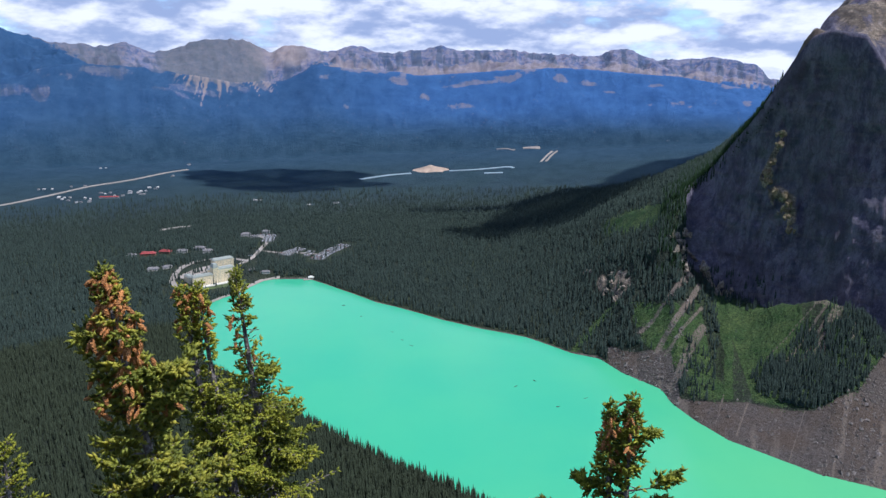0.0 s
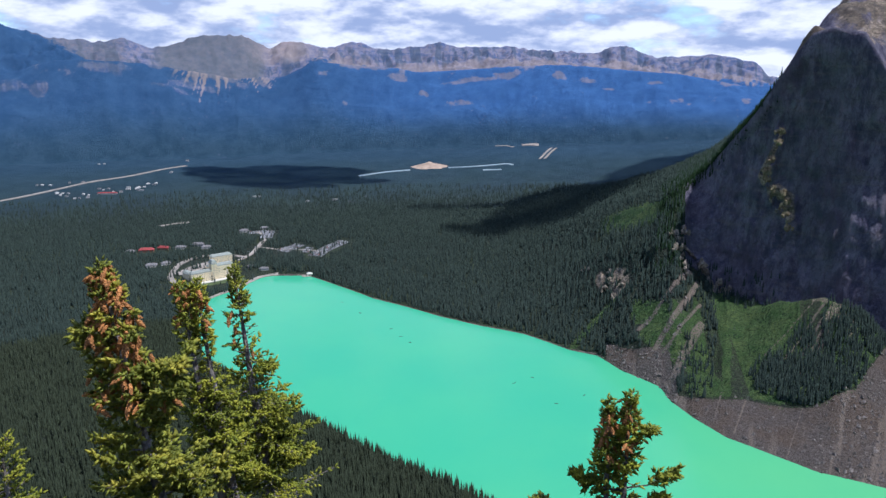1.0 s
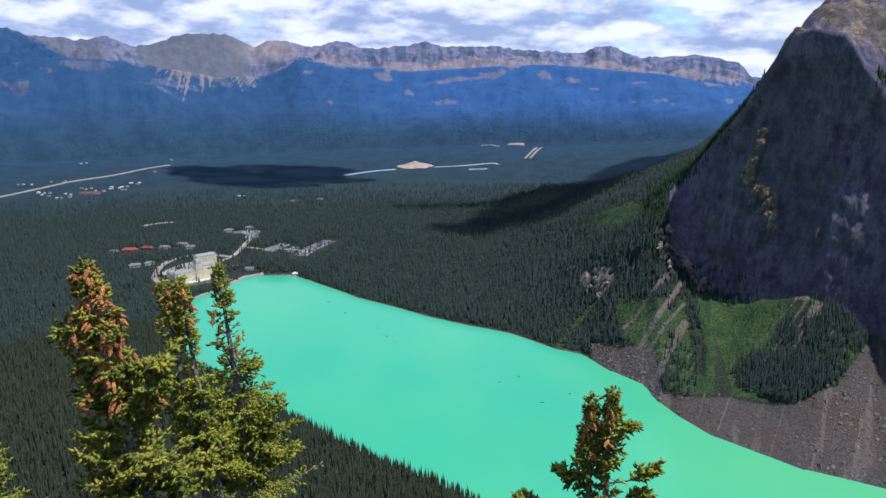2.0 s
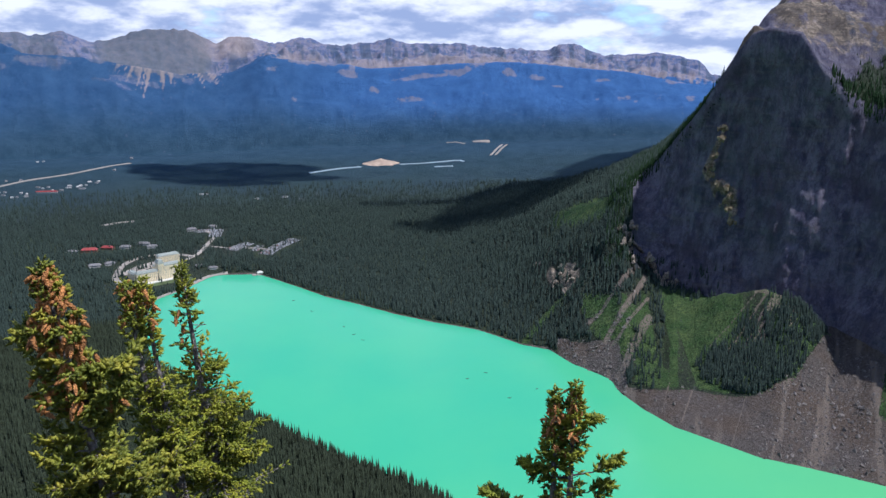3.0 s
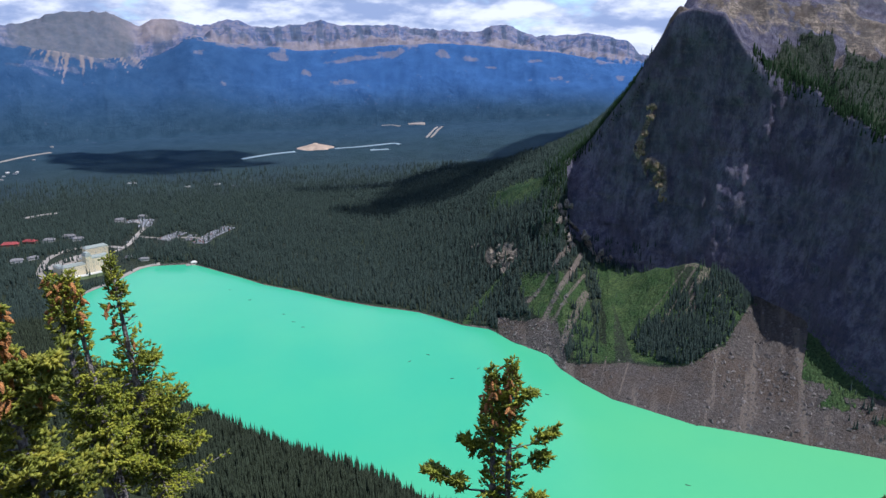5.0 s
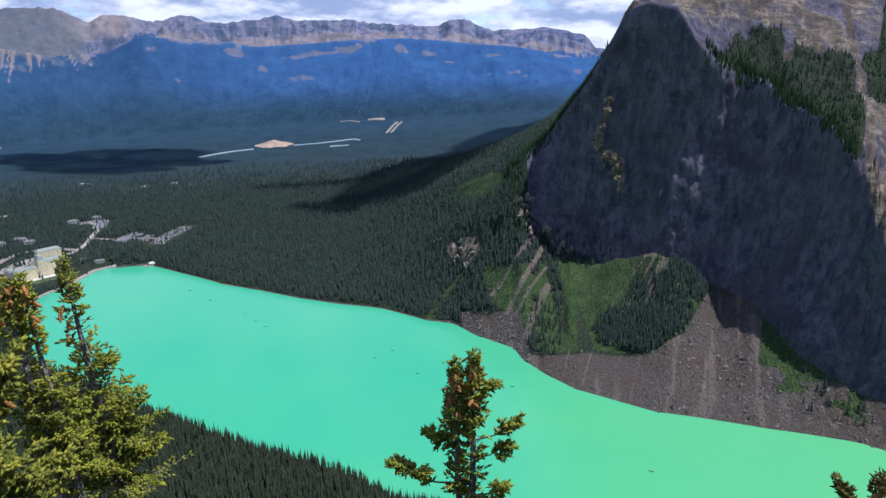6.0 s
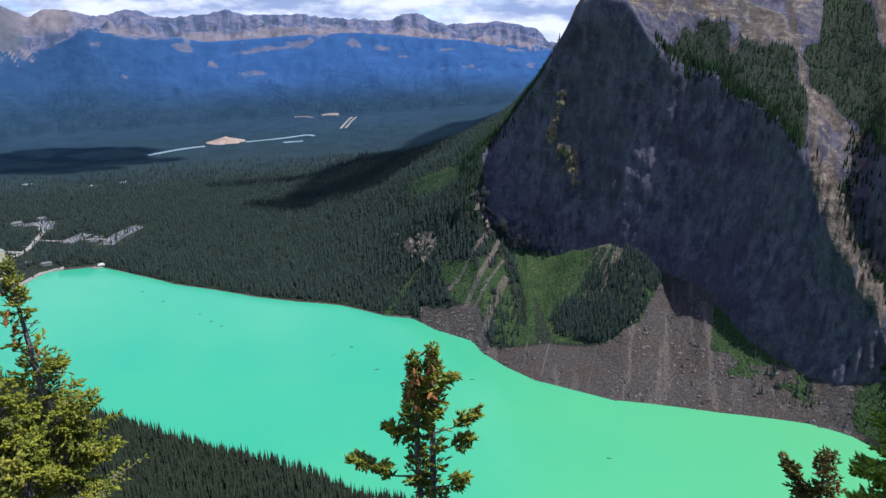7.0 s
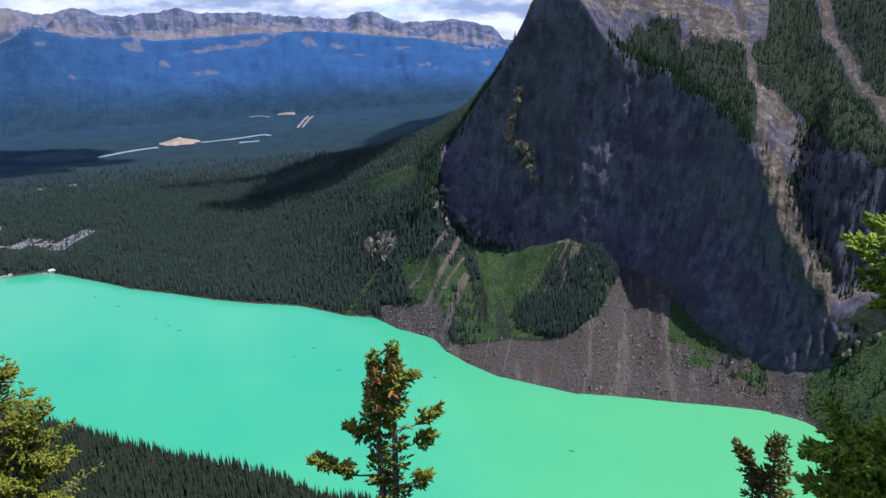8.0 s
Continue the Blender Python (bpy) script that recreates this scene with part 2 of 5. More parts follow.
FOOT_R = along([(-64, 2100), (5, 1900), (10, 1720), (14, 1600), (17, 1500), (18.5, 1505), (19.4, 1530), (20.4, 1530), (22, 1514), (23.5, 1500), (25.2, 1484), (27, 1466), (28.9, 1444), (30.3, 1420), (31.6, 1396),
                (34.4, 1370), (37.1, 1300), (40.3, 1205), (43.9, 1146), (46.7, 1127), (49.7, 1133), (52.5, 1173), (60, 1150), (180, 1700)], 0.5)
FOOT_Z = along([(-64, 20), (-40, 10), (5, 10), (10, 50), (14, 135), (17, 187), (18.5, 175), (19.4, 150), (20.4, 132), (22, 101), (23.5, 95), (25.2, 86), (27, 90), (28.9, 98), (30.3, 97), (31.6, 94),
                (34.4, 86), (37.1, 87), (40.3, 53), (43.9, 39), (46.7, 40), (49.7, 56), (52.5, 104), (60, 110), (180, 500)], 0.5)
LIP_E = along([(-64, -11.9), (5, -12.6), (10, -12.2), (14, -11.1), (16, -10.5), (17, -10.0), (18.3, -8.9), (20.4, -7.0), (22.1, -4.6), (23.2, -3.0),
               (24.1, -1.25), (25, 0.45), (26.2, 2.35), (27.5, 2.7), (29.4, 2.2), (30.7, 0.2), (32.5, -1.8), (36.7, -3.8), (40.8, -6.4),
               (43.1, -9.7), (45, -13.6), (47.9, -18.1), (49.3, -20.0), (52, -18.0), (60, -16.0), (180, 0)], 0.2)
STEEP = along([(-64, 0.6), (17, 0.65), (18.5, 0.70), (19.4, 0.85), (20.4, 1.35), (21.4, 2.3), (22.4, 4.2), (23.6, 8.0), (26, 9.0), (28, 8.5), (30, 6.5), (32, 4.0), (34, 2.5), (36, 2.25), (40, 2.1), (42, 2.25),
               (44, 2.5), (46, 2.9), (48, 3.4), (52, 1.3), (66, 0.7)], 0.3)   # rise of the cliff, foot to rim
LIP_C = (EYE - FOOT_Z + STEEP * FOOT_R) / (STEEP - np.tan(np.radians(LIP_E)))
LIP_P = along([(-64, 2500), (5, 2300), (10, 2050), (14, 1800), (16, 1720), (17, 1680), (18.3, 1640), (20, 1600), (60, 1500), (66, 1700), (180, 2200)], 0.5)
cliffy = smooth(AZ, 17.0, 19.5) * (1 - smooth(AZ, 60, 66))
LIP_R = LIP_C * cliffy + LIP_P * (1 - cliffy)
BENCH_R = along([(-64, 2900), (5, 2750), (14, 2250), (18.3, 2150), (20.4, 2050), (22, 1900), (24, 1750), (25, 1700), (26.2, 1660), (27.1, 1690), (28.3, 1720),
                 (31, 1800), (38, 1800), (50, 1650), (60, 1650), (180, 2700)], 0.3)
BENCH_E = along([(-64, -10.1), (5, -10.6), (10, -9.9), (12, -9.3), (15, -8.3), (18.3, -7.1), (20.4, -6.0), (22, -4.8), (24, -4), (25, -2.0), (26.2, 1.8), (26.7, 3.0), (27.1, 3.56),
                 (28.3, 4.5), (31, 6.0), (34, 5.0), (38, 2.0), (42, -0.5), (46, -2.5), (50, -4), (60, -4), (180, 2)], 0.12)
TOP_R = along([(-64, 3300), (10, 3200), (18.3, 2600), (22, 2300), (26.2, 2000), (28, 2050), (31, 2200), (40, 2400), (60, 2400), (180, 3300)], 0.3)
TOP_E = along([(-64, -8.5), (10, -8.6), (18.3, -10.5), (22, -10), (26, -3), (27.2, 2.5), (28.3, 5.0), (31, 8.0), (40, 9.0), (60, 9.0), (180, 3)], 0.3)
PLAIN_E = along([(-64, -6.2), (-31, -6.4), (-17, -6.6), (0, -6.1), (14, -5.5), (22, -5.0), (60, -5.0), (180, 0)], 2.0)
WOOD_E = along([(-64, 0.6), (-31, -0.6), (-27.4, 0.4), (-21.3, 0.2), (-16.3, -0.8), (-12.2, -0.8), (-9.6, 0.55), (-6.2, 0.05), (-1.9, -0.3),
                (2.9, 0.0), (9.3, 0.15), (17.6, -0.5), (23.4, -1.4), (30, -1.5), (180, 2)], 0.8)
PEAK_E = along([(-64, 3.0), (-38, 3.4), (-33, 3.2), (-30.4, 2.75), (-28.5, 2.2), (-27.2, 1.85), (-24.4, 1.7), (-23, 1.95), (-21.2, 1.35),
                (-20, 1.5), (-18.4, 2.1), (-16.6, 2.25), (-14.9, 2.25), (-12.9, 1.3), (-12.1, 1.8), (-10.2, 1.75), (-8.7, 1.4), (-6.7, 1.9),
                (-4.5, 1.3), (-2.2, 1.55), (-0.2, 1.85), (1.2, 1.5), (2.8, 1.5), (5, 1.6), (6.9, 1.3), (11.8, 1.15), (12.8, 1.5), (13.8, 1.6),
                (15.9, 0.75), (17.5, 0.85), (19.8, 0.95), (22.8, 0.45), (23.7, -0.5), (26, -0.8), (60, 0), (180, 3)], 0.22)

lake_z = lambda land_height, wet: land_height * LAND + wet * (1 - LAND)
CURVES = [  # range, height, steps to the next
    (flatly(0.0), flatly(538.35), 2),
    (flatly(1.3), 538.3 + BEHIND * 0.6, 6),
    (flatly(12), 524 + BEHIND * 18, 8),
    (flatly(100), 420 + BEHIND * 150, 10),
    (flatly(480), 115 + BEHIND * 480, 22),
    (NEAR, lake_z(24 + BEHIND * 560, 0), 5),
    ((NEAR + FAR) / 2, lake_z(17 + BEHIND * 560, -30), 5),
    (FAR, lake_z(12 + BEHIND * 540, 0), 46),
    (FOOT_R, FOOT_Z, 84),
    (LIP_R, rise(LIP_R, LIP_E), 34),
    (BENCH_R, rise(BENCH_R, BENCH_E), 20),
    (TOP_R, rise(TOP_R, TOP_E), 12),
    (flatly(3900), rise(3900, PLAIN_E), 38),
    (flatly(4350), rise(4350, WOOD_E), 6),
    (flatly(4440), rise(4440, WOOD_E - 0.15), 26),
    (flatly(4740), rise(4740, PEAK_E), 4),
    (flatly(4890), rise(4890, PEAK_E) - 180, 0),
]


def sheet():
    """Ranges, heights and the position along the curves (0 to 16) of the whole ground."""
    rows_r, rows_z, rows_u = [], [], []
    for k in range(len(CURVES) - 1):
        r0, z0, n = CURVES[k]
        r1, z1, _ = CURVES[k + 1]
        for i in range(n):
            q = i / n
            rows_r.append(r0 + (r1 - r0) * q)
            rows_z.append(z0 + (z1 - z0) * q)
            rows_u.append(k + q)
    rows_r.append(CURVES[-1][0]), rows_z.append(CURVES[-1][1]), rows_u.append(len(CURVES) - 1.0)
    return np.array(rows_r), np.array(rows_z), np.array(rows_u)


R, Z, U1 = sheet()
# right of the sunlit buttress a second wall stands over the first
WALL_TOP = along([(-64, -8), (44, -7.4), (46, -7.5), (48.3, -7.6), (50.4, -8.8), (54, -9.5), (60, -10), (180, 0)], 0.4)
second = smooth(AZ, 45.6, 47.2) * (1 - smooth(AZ, 55, 60))
lip_z = rise(LIP_R, LIP_E)
step_r, step_z = LIP_R + 70, lip_z + 24
wall_r = (EYE - step_z + 4.6 * step_r) / (4.6 - np.tan(np.radians(WALL_TOP)))
bench_z = rise(BENCH_R, BENCH_E)
for i in np.where((U1 > 9) & (U1 < 10))[0]:
    q = U1[i] - 9
    keys = (0.0, 0.12, 0.55, 1.0)
    at = [np.clip((q - k0) / (k1 - k0), 0, 1) for k0, k1 in zip(keys[:-1], keys[1:])]
    new_r = LIP_R + at[0] * (step_r - LIP_R) + at[1] * (wall_r - step_r) + at[2] * (BENCH_R - wall_r)
    new_z = lip_z + at[0] * (step_z - lip_z) + at[1] * (rise(wall_r, WALL_TOP) - step_z) + at[2] * (bench_z - rise(wall_r, WALL_TOP))
    R[i] += second * (new_r - R[i])
    Z[i] += second * (new_z - Z[i])
A = np.broadcast_to(AZ, R.shape)
U = np.broadcast_to(U1[:, None], R.shape)
X, Y = R * np.sin(np.radians(A)), R * np.cos(np.radians(A))

# relief
away = np.minimum(np.minimum(np.abs(U - 5), np.abs(U - 7)) * 4, 1)          # the shores stay where they are
town = np.exp(-(((A + 18.5) / 4.5) ** 2 + ((R - 2000) / 260) ** 2) ** 2)
flat = (1 - town) * smooth(U, 3, 4) * (1 - smooth(U, 8, 8.5)) + smooth(U, 11.5, 12) * (1 - smooth(U, 12, 12.4))
Z = Z + flat * away * 5 * fbm(X / 90, Y / 90, X * 0, 3)
wet = 1 - LAND[None, :]
Z = np.where((U > 7) & (U < 8), np.maximum(Z, wet * np.clip((R - FAR) * 0.06, 0, 5) - 60 * (1 - wet)), Z)
Z = np.where((U > 4) & (U < 5), np.maximum(Z, wet * np.clip((NEAR - R) * 0.06, 0, 5) - 60 * (1 - wet)), Z)
# beside the fan the ground climbs from the nearest shore
cols = np.where((AZ > 12) & (AZ < 26))[0]
shore_x, shore_y = FAR[cols] * np.sin(np.radians(AZ[cols])), FAR[cols] * np.cos(np.radians(AZ[cols]))
for i in np.where((U1 > 7) & (U1 <= 8.0))[0]:
    gap = np.min(np.hypot(X[i, cols][:, None] - shore_x[None, :], Y[i, cols][:, None] - shore_y[None, :]), 1)
    Z[i, cols] = np.minimum(Z[i, cols], 0.8 * gap + 0.3)
# the green hump under the cliff, with a gully behind it
HUMP = along([(-64, 0), (22.6, 0), (24.2, 10), (26, 42), (27.5, 55), (29, 62), (31.1, 60), (32.3, 46), (33.5, 20), (34.4, 0)], 0.5)
Z = Z + HUMP[None, :] * np.clip((U - 7.22) / 0.62, 0, 1) * (1 - smooth(U, 7.86, 8.0))
near_rough = smooth(U, 1.1, 2) * (1 - smooth(U, 3.5, 4.5))
Z = Z + near_rough * 0.05 * np.minimum(R, 60) * fbm(X / 9, Y / 9, X * 0, 11)
is_cliff = smooth(A, 17.5, 20) * (1 - smooth(A, 62, 66)) * smooth(U, 7.85, 8.2) * (1 - smooth(U, 8.88, 9.0))
arc = np.radians(A) * 1300
rib = (0.55 + 0.45 * smooth(A, 29, 32)) * fbm(arc / 60, Z / 260, X * 0, 21, 5, True) * 5.5 + fbm(arc / 20, Z / 60, X * 0, 27, 4, True) * 4.2 + fbm(arc / 9, Z / 14, X * 0, 29, 3) * 2.6
ledge = fbm(arc / 220, Z / 40 + arc / 260, X * 0, 31, 4) * 3.5
buttress = np.interp(U1, [8.22, 8.34, 8.41, 8.47, 8.55, 8.62, 8.68, 8.74], [26.1, 25.9, 25.7, 25.1, 24.4, 24.1, 24.6, 25.0])[:, None]   # a crooked rib that the sun catches
girth = np.interp(U1, [8.22, 8.36, 8.44, 8.52, 8.60, 8.74], [0.18, 0.62, 0.75, 0.30, 0.42, 0.30])[:, None]
pillar = np.exp(-((A - buttress) / girth) ** 2) * smooth(U, 8.20, 8.30) * (1 - smooth(U, 8.68, 8.76)) * smooth(fbm(arc / 16, Z / 22, X * 0, 37, 3), -0.75, -0.2)
pillar_out = pillar * (12 + 12 * fbm(arc / 9, Z / 13, X * 0, 33, 4))
edge_at = np.interp(U1, [7.92, 8.02, 8.08, 8.15, 8.22, 8.29, 8.36, 8.46], [22.2, 21.0, 20.0, 19.0, 18.4, 18.1, 18.3, 18.7])[:, None]
edge_rib = np.exp(-((A - edge_at) / 0.36) ** 2) * smooth(U, 7.93, 8.0) * (1 - smooth(U, 8.36, 8.46)) * smooth(fbm(arc / 15, Z / 15, X * 0, 39, 3), -0.6, 0.0)
hollow = (30 + 14 * smooth(A, 26, 28) * (1 - smooth(A, 32, 34))) * np.clip(4.6 * np.clip(U - 8, 0, 1) ** 1.35 * (9 - U), 0, 1) * smooth(A, 20, 22) * (1 - smooth(A, 46, 49))     # the face hangs back under its rim
R2 = R + is_cliff * (rib - ledge - 5 + hollow - pillar_out) - edge_rib * (16 + 12 * fbm(arc / 8, Z / 9, X * 0, 38, 4))
talus = smooth(A, 12, 16) * (1 - smooth(A, 62, 66)) * smooth(U, 7.1, 7.5) * (1 - smooth(U, 7.9, 8.1))
Z = Z + talus * (fbm(arc / 45, R / 160, X * 0, 41, 4, True) * 4 - 2)
upper = smooth(A, 20, 24) * (1 - smooth(A, 62, 66)) * smooth(U, 9.0, 9.12) * (1 - smooth(U, 11.3, 12))
jag = smooth(A, 31, 33) * (1 - smooth(A, 48, 50)) * np.exp(-((U - 9.0) / 0.12) ** 2)
Z = Z + jag * fbm(arc / 26, X * 0, X * 0, 59, 5, True) * 9
Z = Z + smooth(A, 41, 43) * (1 - smooth(A, 49, 50)) * np.exp(-((U - 9.06) / 0.14) ** 2) * (fbm(arc / 14, R / 16, X * 0, 63, 4, True) * 8 + fbm(arc / 30 + R / 9, R / 40, X * 0, 64, 4, True) * 7 - 5)
knoll = np.exp(-(((A - 14.3) / 0.8) ** 2 + ((U - 7.74) / 0.13) ** 2)) + np.exp(-(((A - 12.9) / 0.45) ** 2 + ((U - 7.75) / 0.08) ** 2))
Z = Z + knoll * (fbm(arc / 13, R / 13, X * 0, 65, 4, True) * 6 + 2)
stand = second[None, :] * smooth(U, 9.1, 9.16) * (1 - smooth(U, 9.5, 9.58))
R2 = R2 + stand * (fbm(arc / 24, Z / 70, X * 0, 67, 5, True) * 9 - 4)
calm = (1 - 0.85 * stand) * (1 - 0.9 * np.exp(-((U - 10) / 0.25) ** 2) * (1 - smooth(A, 28, 30)))
Z = Z + upper * calm * (fbm(arc / 90, R / 120, X * 0, 51, 6, True) * 17 + fbm(arc / 25, R / 30, X * 0, 57, 4) * 5 - 6)
shoulder = (1 - smooth(A, 17, 19)) * smooth(A, 8, 13) * smooth(U, 7.1, 7.6) * (1 - smooth(U, 10.5, 11))
Z = Z + shoulder * 7 * fbm(X / 70, Y / 70, X * 0, 61)
hills = smooth(U, 12.05, 12.5) * (1 - smooth(U, 12.9, 13.3))
Z = Z + hills * (fbm(np.radians(A) * 4200 / 330, R / 260, X * 0, 71, 6, True) * 15 - 8)
peaks = smooth(U, 13.9, 14.2) * (1 - smooth(U, 14.7, 15))
Z = Z + peaks * (1 - 0.75 * smooth(A, -22, -20) * (1 - smooth(A, -14, -12.8))) * (fbm(np.radians(A) * 4600 / 120, R / 90, X * 0, 81, 6, True) * 26 - 18)
crest = np.exp(-((U - 15) / 0.15) ** 2)
Z = Z + crest * fbm(np.radians(A) * 4700 / 60, X * 0, X * 0, 87, 4, True) * 6
R = R2
X, Y = R * np.sin(np.radians(A)), R * np.cos(np.radians(A))

# what covers it
V = U - 7                                                                  # 0 at the far shore, 1 at the foot of the slope or cliff
blotch = fbm(X / 60, Y / 60, Z / 60, 91, 4)


def stripe(a0, v0, a1, v1, wide):
    """A chute down the slope, from bearing a0 at v0 to bearing a1 at v1."""
    q = np.clip((V - v0) / (v1 - v0), -0.05, 1.05)
    return np.exp(-((A - (a0 + (a1 - a0) * q)) / wide) ** 2) * ((V > v0) & (V < v1))


fairview = smooth(A, 17.5, 19.5) * (1 - smooth(A, 60, 64))
hump_low = np.interp(AZ, [13, 16, 18.6, 19.6, 24.4, 29.2, 31.9, 33.9], [0.12, 0.2, 0.3, 0.06, 0.24, 0.30, 0.48, 1.0])[None, :]
fairview = fairview * smooth(A + 0.5 * blotch, 18.1 + 0.7 * (2 - V), 18.7 + 0.7 * (2 - V))
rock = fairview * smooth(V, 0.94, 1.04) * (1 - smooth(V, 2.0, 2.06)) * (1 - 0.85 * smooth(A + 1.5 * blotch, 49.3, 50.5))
scree = smooth(A, 13.2, 14.2) * (1 - smooth(A, 48, 50)) * (V > -0.2) * (1 - smooth(V - hump_low, -0.02, 0.02)) * (V < 1.02)
scree = np.maximum(scree, smooth(A, 33.0, 34.0) * (1 - smooth(A, 37.0, 37.8)) * (V > -0.2) * (V < 1.03))
chutes = np.zeros_like(R)
for a0, v0, a1, v1, wide in ((16.0, 0.36, 19.8, 0.95, 0.20), (17.4, 0.22, 20.4, 0.9, 0.20), (18.0, 0.22, 20.7, 0.75, 0.12), (18.6, 0.05, 20.9, 0.62, 0.30), (38.4, 0.02, 36.6, 0.95, 0.30), (28.0, 0.02, 28.6, 0.30, 0.05), (24.0, 0.03, 24.6, 0.24, 0.09), (22.4, 0.03, 22.8, 0.22, 0.05),
                           (26.4, 0.42, 30.0, 0.97, 0.09), (27.3, 0.40, 30.3, 0.97, 0.11), (28.1, 0.45, 30.5, 0.97, 0.10), (29.0, 0.55, 30.7, 0.97, 0.12), (25.4, 0.5, 29.6, 0.97, 0.07)):
    chutes = np.maximum(chutes, stripe(a0, v0, a1, v1, wide * 1.2))
scree = np.maximum(scree, chutes)
scree = np.maximum(scree, np.exp(-((R - FAR) / 7) ** 2) * (U > 6.8) * smooth(A, -19.6, -19) * (1 - smooth(A, 13, 14)))
outcrop = smooth(blotch + 1.4 * np.exp(-(((A - 14.6) / 0.9) ** 2 + ((V - 0.75) / 0.16) ** 2)) + 1.2 * np.exp(-(((A - 20.3) / 0.8) ** 2 + ((V - 0.98) / 0.12) ** 2)), 0.75, 1.0)
rock = np.maximum(rock, 0.3 * outcrop * smooth(A, 11, 13) * (1 - smooth(A, 22, 23)) * (V > 0.3) * (V < 1.3))
meadow = smooth(A, 19.6, 20.6) * (1 - smooth(A, 33, 34)) * smooth(V - hump_low, -0.02, 0.05) * (V < 1.0) * (1 - 0.75 * smooth(fbm(arc / 30 + V * 2.5, V * 0.8, X * 0, 103, 4), 0.35, 0.6))
meadow = np.maximum(meadow, smooth(A, 15.0, 16.0) * (1 - smooth(A, 20.3, 21)) * smooth(V, 0.2, 0.3) * (1 - smooth(V, 0.55, 0.8)) * smooth(blotch, -0.3, 0.1))
meadow = np.maximum(meadow, 0.9 * stripe(10.9, 0.02, 14.2, 0.6, 0.35))
meadow = np.maximum(meadow, smooth(A, 37.2, 37.8) * (1 - smooth(A, 43.5, 46)) * smooth(V, 0.25, 0.5) * (V < 1.05) * smooth(blotch + 1.6 * (V - 0.50), -0.3, 0.1))
meadow = np.maximum(meadow, 0.95 * smooth(A + 0.6 * blotch, 47.6, 49) * (V > 0.12) * (V < 1.25))
scree = np.where(A > 36.8, scree * (1 - smooth(meadow, 0.2, 0.6)), scree)
meadow = np.maximum(meadow, np.exp(-(((A - 15.4) / 2.9) ** 2 + ((V - 1.84) / 0.34) ** 2)) * 1.25)
crag = 1.3 * smooth(A, 42.2, 43.4) * (1 - smooth(A, 48.3, 49.2)) * np.exp(-((V - 2.05) / 0.11) ** 2)
crag = crag * (1 - 0.9 * np.exp(-((A - 46.4 - 0.5 * blotch) / 0.45) ** 2))
# ribs that catch the sun also get the painted sunny crag tone
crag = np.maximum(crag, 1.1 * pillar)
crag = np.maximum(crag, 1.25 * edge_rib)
crag = np.maximum(crag, 1.2 * np.exp(-(((A - 14.4) / 0.8) ** 2 + ((V - 0.74) / 0.14) ** 2)) * smooth(fbm(arc / 14, R / 14, X * 0, 93, 3), -0.5, 0.1))
crag = np.maximum(crag, 1.1 * np.exp(-(((A - 12.9) / 0.45) ** 2 + ((V - 0.75) / 0.08) ** 2)))
dry_top = np.exp(-(((A - 29.2) / 1.9) ** 2 + ((V - 0.84) / 0.15) ** 2))            # thin dry grass and rubble on top of the hump
crag = np.maximum(crag, 0.95 * dry_top * smooth(fbm(arc / 12, R / 16, X * 0, 99, 4), -0.5, 0.35) + 0.55 * np.exp(-(((A - 31.0) / 0.45) ** 2 + ((V - 0.78) / 0.12) ** 2)))
crag_top = smooth(A, 22.5, 25) * (1 - smooth(A, 60, 64)) * smooth(V, 2.0, 2.05) * (U < 11.9)
tree_line = np.interp(AZ, [31, 33.2, 35.5, 36.3, 36.8, 37.4, 39.0, 40.5, 42.3], [2.08, 2.22, 2.45, 2.52, 2.32, 2.55, 2.60, 2.66, 2.9])[None, :]
high = np.where(A < 42.3, 1 - smooth(V + 0.12 * blotch, tree_line - 0.08, tree_line + 0.10), smooth(V + 0.06 * blotch, 2.50, 2.60))
wood_top = smooth(A + blotch, 31.8, 33.2) * np.clip(high, 0, 1)
for a0, v0, a1, v1, wide in ((43.2, 1.95, 42.6, 2.30, 0.42), (42.6, 2.28, 40.0, 3.15, 0.36), (51.0, 2.75, 46.7, 3.1, 0.50), (46.7, 3.08, 43.8, 3.5, 0.55)):
    chute = stripe(a0, v0, a1, v1, wide)
    scree = np.maximum(scree, chute)
    wood_top = wood_top * (1 - np.clip(chute * 1.5, 0, 1))
# the shaded second wall keeps the dark violet rock, little of the sunny tone
wall_two = second[None, :] * smooth(V, 2.08, 2.13) * (1 - smooth(V, 2.52, 2.60))
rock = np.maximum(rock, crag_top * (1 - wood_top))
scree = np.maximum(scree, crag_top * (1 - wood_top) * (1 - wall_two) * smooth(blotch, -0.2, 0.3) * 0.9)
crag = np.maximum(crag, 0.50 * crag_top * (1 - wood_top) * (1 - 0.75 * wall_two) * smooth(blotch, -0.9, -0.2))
wood_top = wood_top * crag_top
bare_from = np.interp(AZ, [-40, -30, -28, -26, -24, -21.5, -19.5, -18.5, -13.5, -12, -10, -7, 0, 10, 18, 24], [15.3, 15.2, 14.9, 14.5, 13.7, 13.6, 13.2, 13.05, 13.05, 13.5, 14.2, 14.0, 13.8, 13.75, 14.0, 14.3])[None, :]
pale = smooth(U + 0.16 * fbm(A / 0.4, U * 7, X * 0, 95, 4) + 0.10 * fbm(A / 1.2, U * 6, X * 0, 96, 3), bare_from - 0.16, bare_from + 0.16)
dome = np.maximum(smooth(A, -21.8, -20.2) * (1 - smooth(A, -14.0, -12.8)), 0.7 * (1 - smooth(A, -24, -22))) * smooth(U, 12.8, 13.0)
